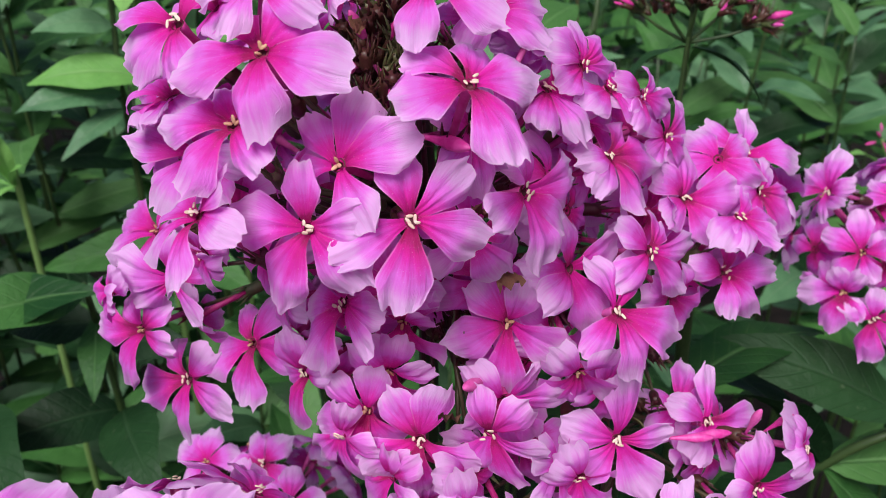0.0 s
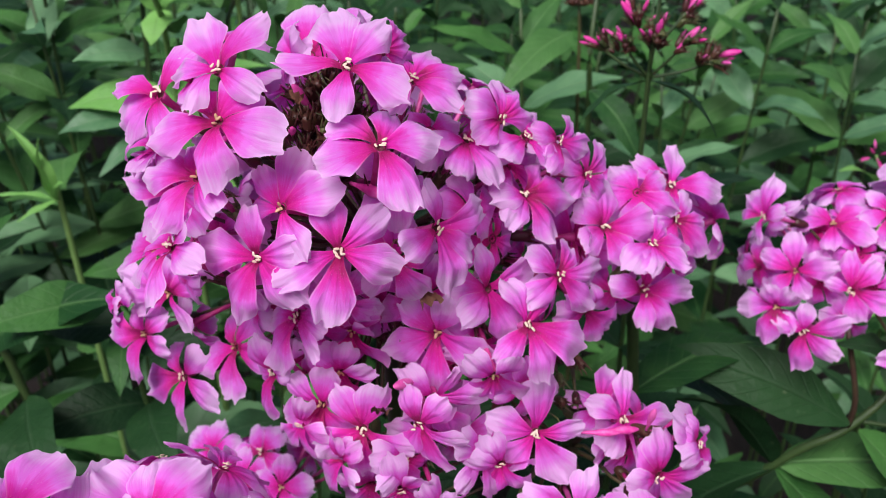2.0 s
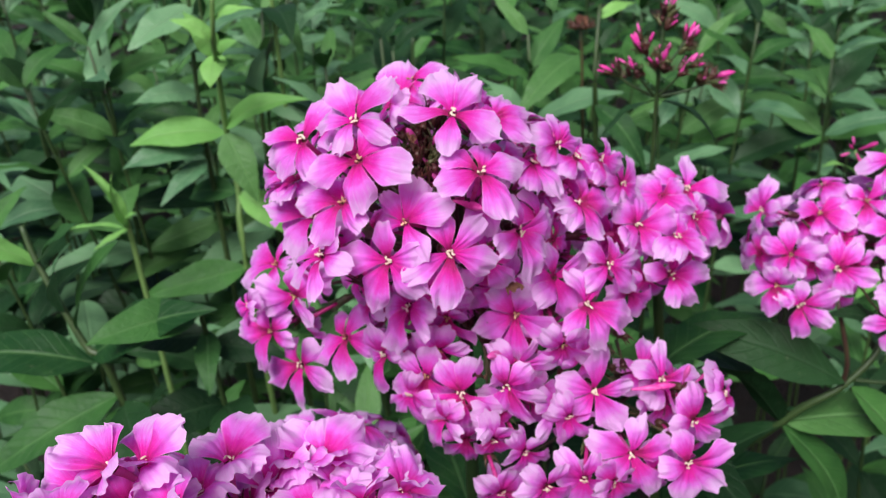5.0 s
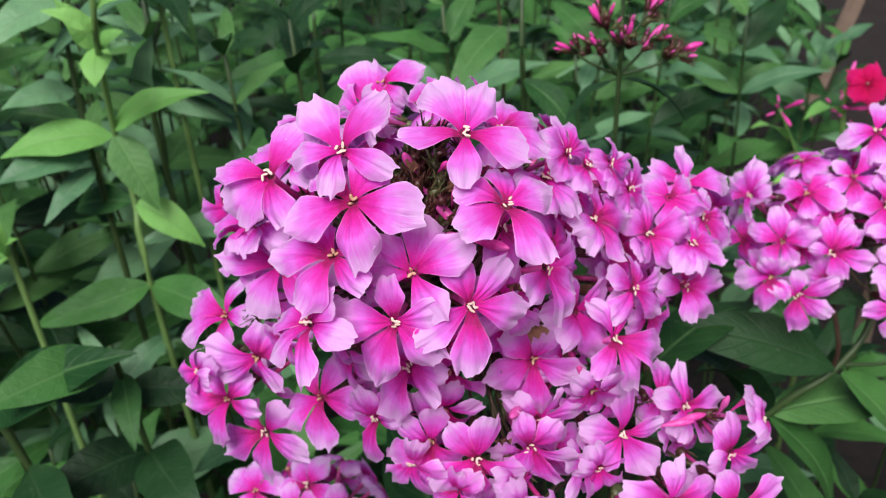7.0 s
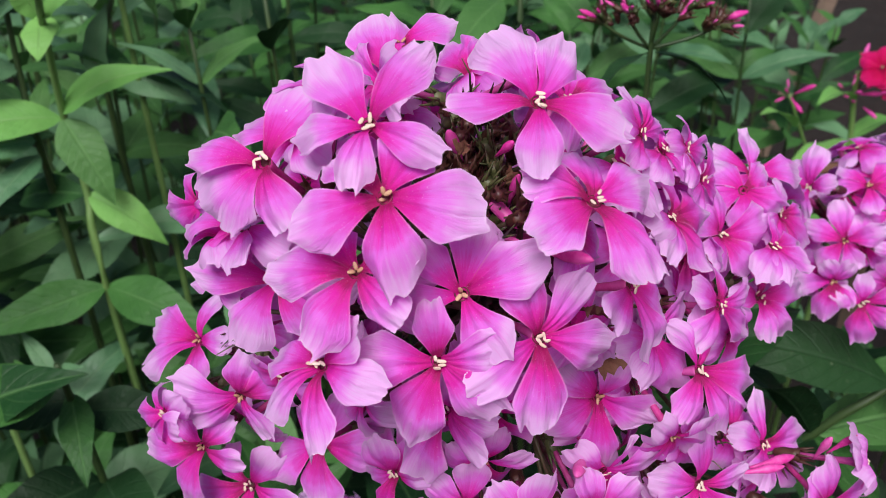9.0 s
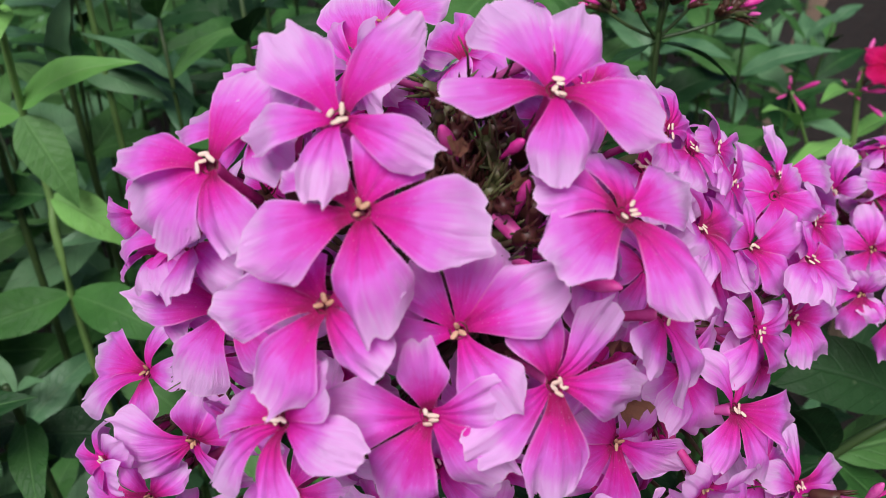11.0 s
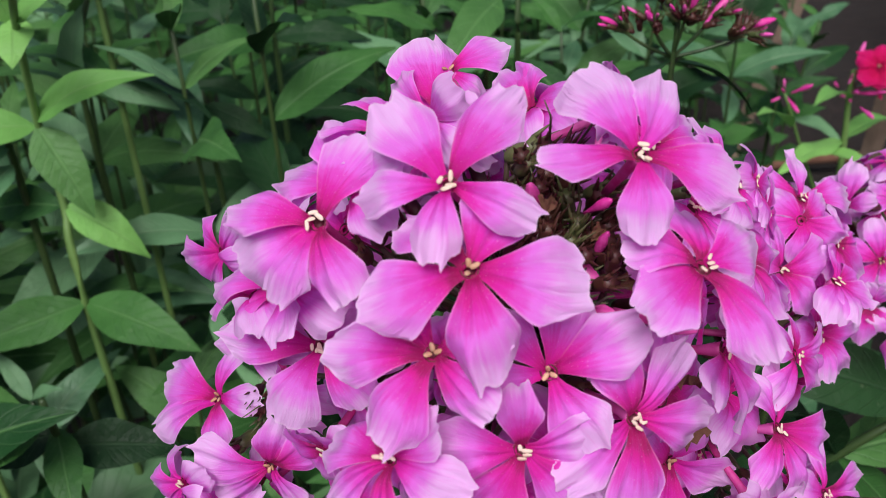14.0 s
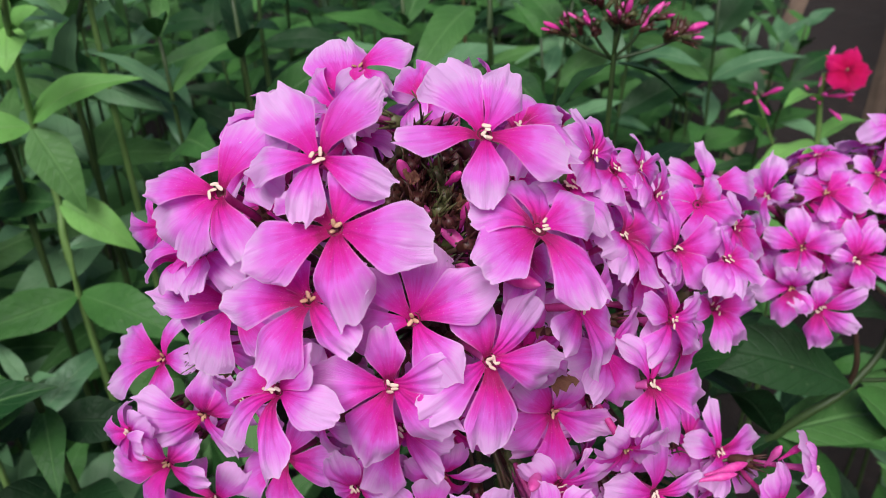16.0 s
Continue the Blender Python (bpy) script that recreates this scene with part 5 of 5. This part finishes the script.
# ---- light green shoots among the foliage ----
light_plant = thing("leafy_shoot", (-0.17, 0.50, 0.0), "fresh light green phlox shoot with broad leaves", "plant", "leafy plants")
stem(light_plant, [(-0.17, 0.50, 0.0), (-0.172, 0.492, 0.40), (-0.1715, 0.478, 0.70), (-0.170, 0.486, 0.757), (-0.1715, 0.488, 0.80), (-0.160, 0.455, 0.857), (-0.148, 0.418, 0.884), (-0.142, 0.41, 0.91)], 0.0028, 0.0014, STEM_LIGHT)
for p, d, l, k, w, pick in (
        ((-0.160, 0.455, 0.866), (0.006, -0.03, -0.016), 0.028, "light", 2.2, 1), ((-0.160, 0.455, 0.864), (-0.010, -0.004, 0.03), 0.034, "light", 1.5, 2),
        ((-0.156, 0.442, 0.868), (0.016, -0.01, 0.012), 0.022, "light", 1.5, 3),
        ((-0.148, 0.418, 0.884), (-0.02, -0.01, 0.02), 0.026, "light", 1.3, 4), ((-0.145, 0.415, 0.895), (0.03, -0.01, 0.015), 0.026, "light", 1.2, 5),
        ((-0.1725, 0.489, 0.802), (-0.05, -0.016, 0.006), 0.066, "light", 1.25, 3), ((-0.1720, 0.486, 0.803), (0.020, -0.018, -0.040), 0.054, "mid", 1.9, 0),
        ((-0.1705, 0.484, 0.806), (0.052, -0.012, 0.034), 0.066, "light", 1.35, 6),
        ((-0.1700, 0.486, 0.757), (0.045, -0.016, -0.024), 0.052, "light", 1.8, 6), ((-0.1700, 0.486, 0.757), (-0.05, 0.02, -0.005), 0.065, "green", 1.3, 7),
        ((-0.1715, 0.478, 0.700), (0.05, -0.03, -0.01), 0.075, "green", 1.3, 1), ((-0.1715, 0.478, 0.700), (-0.06, -0.02, -0.01), 0.080, "green", 1.2, 2)):
    leaf(light_plant, p, d, l, k, to_light(d, 0.8) + rng.uniform(-10, 10), w * 0.88, pick)
light_two = thing("leafy_shoot", (-0.14, 0.54, 0.0), "fresh light green phlox shoot with broad leaves", "plant", "leafy plants")
stem(light_two, [(-0.14, 0.54, 0.0), (-0.138, 0.53, 0.5), (-0.135, 0.52, 0.80), (-0.132, 0.515, 0.93)], 0.0026, 0.0014, STEM_LIGHT)
leaf(light_two, (-0.1355, 0.519, 0.815), (0.05, -0.02, -0.012), 0.060, "dark", -10, 1.2, 3)
leaf(light_two, (-0.1355, 0.519, 0.815), (-0.05, 0.02, 0.01), 0.062, "green", 0, 1.2, 1)
leaf(light_two, (-0.133, 0.516, 0.88), (0.02, -0.05, 0.0), 0.06, "dark", 0, 1.1, 2)
leaf(light_two, (-0.133, 0.516, 0.88), (-0.04, -0.03, -0.01), 0.08, "grey", 0, 1.2, 5)
near_left = thing("leafy_shoot", (-0.19, 0.33, 0.0), "green leafy phlox shoot with a yellowish stem", "plant", "leafy plants")
stem(near_left, [(-0.19, 0.33, 0.0), (-0.193, 0.32, 0.45), (-0.199, 0.300, 0.715), (-0.211, 0.300, 0.752), (-0.230, 0.312, 0.795), (-0.236, 0.318, 0.815)], 0.0028, 0.0015, STEM)
for p, d, l, k, w, pick in (
        ((-0.230, 0.312, 0.795), (-0.03, -0.01, 0.02), 0.055, "light", 1.1, 1), ((-0.230, 0.312, 0.795), (0.035, -0.01, 0.03), 0.050, "green", 1.3, 3),
        ((-0.218, 0.304, 0.770), (0.010, -0.02, 0.05), 0.055, "grey", 1.2, 4), ((-0.214, 0.302, 0.760), (0.030, -0.004, 0.05), 0.070, "green", 1.2, 5),
        ((-0.208, 0.299, 0.745), (0.055, -0.01, 0.03), 0.085, "green", 1.4, 6), ((-0.206, 0.299, 0.740), (-0.06, -0.01, 0.015), 0.085, "green", 1.3, 0),
        ((-0.200, 0.300, 0.718), (-0.05, -0.03, -0.02), 0.085, "green", 1.3, 2), ((-0.199, 0.300, 0.712), (0.03, -0.05, -0.01), 0.075, "dark", 1.3, 7),
        ((-0.196, 0.310, 0.64), (0.06, -0.02, 0.0), 0.095, "dark", 1.2, 8), ((-0.196, 0.310, 0.64), (-0.05, 0.02, 0.0), 0.095, "dark", 1.2, 1)):
    leaf(near_left, p, d, l, k, to_light(d, 0.5) + rng.uniform(-15, 15), w * 0.82, pick)
yellow_tip = thing("leafy_shoot", (-0.235, 0.45, 0.0), "phlox shoot with upright yellow-green tip leaves", "plant", "leafy plants")
stem(yellow_tip, [(-0.235, 0.45, 0.0), (-0.232, 0.44, 0.45), (-0.228, 0.425, 0.745), (-0.227, 0.42, 0.765)], 0.0028, 0.0014, STEM_LIGHT)
for d, l, w in (((-0.012, -0.006, 0.06), 0.060, 0.9), ((0.002, -0.008, 0.05), 0.050, 0.9), ((-0.05, -0.01, 0.004), 0.050, 0.7), ((0.012, -0.02, 0.03), 0.035, 0.9), ((-0.03, -0.03, -0.01), 0.03, 0.8)):
    leaf(yellow_tip, (-0.227, 0.42, 0.763), d, l * 0.85, "light", to_light(d, 0.5) + rng.uniform(-20, 20), w * 0.7)


def leafy_shoot(points, leaves, mat=STEM):
    """A shoot with given leaves: base, tip, kind, width."""
    plant = thing("leafy_shoot", points[0], "green leafy phlox shoot with long drooping leaves", "plant", "leafy plants")
    stem(plant, points, 0.0028, 0.0013, mat)
    for k, (a, b, kind, w) in enumerate(leaves):
        way = Vector(b) - Vector(a)
        leaf(plant, a, way, way.length * 1.05, kind, to_light(way, 0.8), w * 0.85, (k * 2 + 1) % 9)


leafy_shoot([(-0.195, 0.52, 0.0), (-0.194, 0.51, 0.45), (-0.190, 0.494, 0.76), (-0.189, 0.495, 0.83), (-0.182, 0.497, 0.91)], (
    ((-0.182, 0.497, 0.888), (-0.214, 0.461, 0.869), "grey", 2.0), ((-0.189, 0.497, 0.829), (-0.223, 0.470, 0.839), "grey", 1.6),
    ((-0.190, 0.493, 0.790), (-0.234, 0.456, 0.796), "grey", 1.35), ((-0.190, 0.490, 0.782), (-0.211, 0.451, 0.767), "grey", 1.4),
    ((-0.186, 0.496, 0.860), (-0.150, 0.475, 0.872), "green", 1.3)))
leafy_shoot([(-0.155, 0.56, 0.0), (-0.156, 0.545, 0.45), (-0.156, 0.528, 0.76), (-0.150, 0.527, 0.83), (-0.125, 0.545, 0.885)], (
    ((-0.159, 0.524, 0.806), (-0.144, 0.520, 0.853), "grey", 1.5), ((-0.150, 0.528, 0.814), (-0.108, 0.508, 0.796), "grey", 1.5),
    ((-0.130, 0.545, 0.870), (-0.117, 0.522, 0.844), "green", 1.0)))
leafy_shoot([(-0.05, 0.66, 0.0), (-0.05, 0.65, 0.45), (-0.048, 0.625, 0.74), (-0.048, 0.620, 0.80), (-0.046, 0.619, 0.83)], (
    ((-0.048, 0.620, 0.795), (-0.118, 0.591, 0.793), "green", 1.1), ((-0.048, 0.620, 0.795), (0.010, 0.600, 0.800), "dark", 1.1)))
leafy_shoot([(-0.09, 0.58, 0.0), (-0.09, 0.57, 0.45), (-0.094, 0.550, 0.74), (-0.094, 0.547, 0.79)], (
    ((-0.094, 0.547, 0.782), (-0.105, 0.517, 0.761), "green", 1.6), ((-0.094, 0.547, 0.782), (-0.060, 0.525, 0.768), "dark", 1.3)))
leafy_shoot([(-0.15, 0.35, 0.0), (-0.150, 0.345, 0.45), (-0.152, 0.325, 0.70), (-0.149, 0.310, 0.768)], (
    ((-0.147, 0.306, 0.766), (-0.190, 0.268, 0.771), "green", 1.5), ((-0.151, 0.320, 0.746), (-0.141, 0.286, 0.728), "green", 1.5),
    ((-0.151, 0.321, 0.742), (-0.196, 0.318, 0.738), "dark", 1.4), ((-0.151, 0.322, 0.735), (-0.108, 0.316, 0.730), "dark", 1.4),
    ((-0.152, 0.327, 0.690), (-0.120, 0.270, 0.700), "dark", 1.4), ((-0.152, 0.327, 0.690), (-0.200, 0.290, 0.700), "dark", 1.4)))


# the shoot beside the plant in bud, and a withered seed head
leafy_shoot([(0.10, 0.56, 0.0), (0.098, 0.55, 0.45), (0.090, 0.522, 0.76), (0.087, 0.512, 0.825), (0.092, 0.53, 0.868)], (
    ((0.0745, 0.505, 0.8400), (0.0285, 0.455, 0.8262), "mid", 1.0), ((0.0405, 0.520, 0.8225), (-0.008, 0.490, 0.8450), "green", 1.0),
    ((0.0905, 0.530, 0.858), (0.118, 0.540, 0.870), "light", 1.3), ((0.088, 0.515, 0.80), (0.125, 0.478, 0.775), "green", 1.3),
    ((0.089, 0.520, 0.77), (0.06, 0.47, 0.752), "dark", 1.3)))
seed_stalk = thing("withered_phlox", (0.10, 0.64, 0.0), "withered phlox stem with a small dry brown seed head", "flower")
stem(seed_stalk, [(0.10, 0.64, 0.0), (0.098, 0.625, 0.45), (0.088, 0.588, 0.78), (0.0853, 0.5832, 0.838)], 0.0022, 0.0009, STEM_DARK)
for k in range(9):
    d = Vector((math.cos(k * 2.4), math.sin(k * 2.4) - 0.3, 0.5 + 0.1 * (k % 4))).normalized()
    child("calyx", CALYX_MESH["brown"], seed_stalk, frame_of(Vector((0.0853, 0.5832, 0.838)) + d * 0.003, d))
    if k % 2:
        child("dry_petal", DRY_MESHES[k % 3], seed_stalk, frame_of(Vector((0.0853, 0.5832, 0.840)) + d * 0.006, d) @ Matrix.Scale(0.008, 4))


# ---- leafy plants that fill the bed ----
def leafy_plant(x, y, height, seed, kinds, low=0.30):
    r = random.Random(seed)
    plant = thing("leafy_plant", (x, y, 0.0), "green leafy phlox stem without flowers in a dense bed", "plant", "leafy plants")
    lx, ly = r.uniform(-0.05, 0.05), r.uniform(-0.07, 0.02)
    pts = [(x + lx * t * t, y + ly * t * t, height * t) for t in (0, 0.25, 0.5, 0.75, 1.0)]
    stem(plant, pts, 0.0026, 0.0011, STEM)
    z, a = height, r.uniform(0, 180)
    step, k = 0.020, 0
    while z > low:
        t = z / height
        p = (x + lx * t * t, y + ly * t * t, z)
        size = min(1.0, 0.5 + 0.17 * k) * r.uniform(0.074, 0.106)
        for s in (0, 180):
            if r.random() < 0.06:
                continue
            b = radians(a + s + r.uniform(-14, 14))
            rise = (0.9 - 0.20 * k) if k < 4 else r.uniform(-0.25, 0.35)
            way = (math.cos(b), math.sin(b), rise)
            leaf(plant, p, way, size * r.uniform(0.85, 1.12), r.choice(kinds), to_light(way, 0.45) + r.uniform(-20, 20), r.uniform(0.85, 1.18))
        a += 90 + r.uniform(-12, 12)
        step = min(0.055, step + 0.010)
        z -= step * r.uniform(0.85, 1.2)
        k += 1


bed = random.Random(77)
spots = []
for row in range(18):
    y = 0.40 + 0.068 * row + 0.0016 * row * row
    reach = 0.34 + 0.62 * y
    x = -reach
    while x < reach + 0.1:
        spots.append((x + bed.uniform(-0.035, 0.035), y + bed.uniform(-0.03, 0.03)))
        x += 0.098 + 0.014 * row * 0.4


def open_ground(x, y):
    """The wedge of bare soil to the right of the bed."""
    return 29.5 < math.degrees(math.atan2(x + 0.04, y + 0.01)) < 42 and y > 0.62


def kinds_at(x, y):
    """Which leaves grow where: paler left of the heads, darker behind, painting in shaded gaps."""
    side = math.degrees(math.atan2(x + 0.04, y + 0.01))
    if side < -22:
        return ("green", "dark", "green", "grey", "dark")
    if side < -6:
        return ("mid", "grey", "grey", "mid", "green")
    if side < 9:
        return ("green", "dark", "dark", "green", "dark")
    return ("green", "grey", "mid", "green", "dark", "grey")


for k, (x, y) in enumerate(spots):
    if open_ground(x, y):
        continue
    if abs(x - 0.10) < 0.06 and y < 0.52:
        continue
    if x > 0.16 and y < 0.62:  # lower growth in front of the red phlox
        h = bed.uniform(0.50, 0.62)
    elif x < 0.02 and y < 0.54:
        h = bed.uniform(0.56, 0.68)
    else:
        h = bed.uniform(0.72, 0.86) + 0.05 * (y < 0.8)
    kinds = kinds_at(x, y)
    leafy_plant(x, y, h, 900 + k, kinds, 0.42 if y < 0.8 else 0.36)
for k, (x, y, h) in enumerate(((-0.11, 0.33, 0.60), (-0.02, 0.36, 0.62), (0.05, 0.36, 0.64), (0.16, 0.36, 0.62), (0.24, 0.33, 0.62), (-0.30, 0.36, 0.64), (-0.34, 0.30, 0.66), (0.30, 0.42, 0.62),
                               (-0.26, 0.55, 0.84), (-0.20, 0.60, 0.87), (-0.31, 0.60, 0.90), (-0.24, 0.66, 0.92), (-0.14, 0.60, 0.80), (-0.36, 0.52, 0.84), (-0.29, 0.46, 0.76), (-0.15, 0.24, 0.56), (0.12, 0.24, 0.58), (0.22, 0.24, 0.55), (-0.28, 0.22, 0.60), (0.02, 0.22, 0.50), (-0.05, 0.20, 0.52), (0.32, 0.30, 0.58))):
    # low plants: mostly dark leaves, their colour standing in for shade under the heads
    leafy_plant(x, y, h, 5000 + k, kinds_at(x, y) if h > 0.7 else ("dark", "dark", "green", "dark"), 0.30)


# ---- wooden stake and bark at the back ----
def stake(x, y, h, thick, lean):
    bm = bmesh.new()
    bmesh.ops.create_cube(bm, size=1.0)
    bmesh.ops.scale(bm, vec=(thick, thick * 0.8, h), verts=bm.verts)
    bmesh.ops.subdivide_edges(bm, edges=[e for e in bm.edges if abs(e.verts[0].co.z - e.verts[1].co.z) > 0.1], cuts=12)
    for v in bm.verts:
        v.co.x += 0.002 * math.sin(v.co.z * 9) + rng.uniform(-0.0006, 0.0006)
    bmesh.ops.bevel(bm, geom=[e for e in bm.edges if abs(e.verts[0].co.z - e.verts[1].co.z) > 0.01], offset=0.002, segments=2, affect="EDGES")
    me = bpy.data.meshes.new("wooden_stake")
    bm.to_mesh(me)
    bm.free()
    me.materials.append(WOOD)
    ob = new("wooden_stake", me)
    ob.matrix_world = pose(x, y, h / 2 - 0.03, 1, lean, 12)
    return tagged(ob, "thin weathered light brown wooden garden stake in the soil", "stake")


stake(0.90, 1.52, 0.80, 0.026, 18)
for k, (x, y, h) in enumerate(((0.56, 0.98, 0.69), (0.60, 1.08, 0.62), (0.50, 0.90, 0.66), (0.53, 0.95, 0.67))):
    leafy_plant(x, y, h, 7000 + k, ("green", "grey", "green"), 0.24)
stake(0.715, 0.965, 1.00, 0.022, 1)


def fallen_branch(points, r0, r1):
    ob = new("fallen_branch", rod_data("fallen_branch", curve_points(points), [r0 + (r1 - r0) * k / 20 for k in range(5 * (len(points) - 1) + 1)], BARK, 7))
    return tagged(ob, "reddish brown dry branch lying on the soil", "branch")


fallen_branch([(0.75, 1.62, 0.03), (1.15, 1.70, 0.045), (1.55, 1.60, 0.035), (1.95, 1.66, 0.03)], 0.016, 0.010)


def far_growth():
    """Foliage beyond the bed, leaf by leaf, joined."""
    r = random.Random(4)
    src = [(np.array([v.co[:] for v in m.vertices]), [tuple(p.vertices) for p in m.polygons]) for m in (leaf_mesh(LEAF, 40 + s, 4, 7) for s in range(4))]
    verts, faces, uvs = [], [], []
    for k in range(7000):
        y = 1.75 + 2.6 * r.random() ** 1.3
        x = r.uniform(-0.5, 0.6) * (3.2 + 0.8 * y)
        z = r.uniform(0.05, 0.92)
        if open_ground(x, y):
            if y < 3.3:
                continue
            z *= 0.6
        m = pose(x, y, z, r.uniform(-30, 40), r.uniform(-30, 30), r.uniform(0, 360)) @ Matrix.Scale(r.uniform(0.09, 0.15), 4)
        m = np.array(m)
        co, fs = src[k % 4]
        o = len(verts)
        verts += [tuple(c) for c in (co @ m[:3, :3].T + m[:3, 3])]
        faces += [tuple(o + i for i in f) for f in fs]
        uvs += [((i % 5) / 4, (i // 5) / 7) for i in range(len(co))]
    ob = new("far_foliage", mesh_from("far_foliage", verts, faces, LEAF, uvs))
    tagged(ob, "dense green foliage at the back of the garden bed", "foliage", kind="stuff")


far_growth()
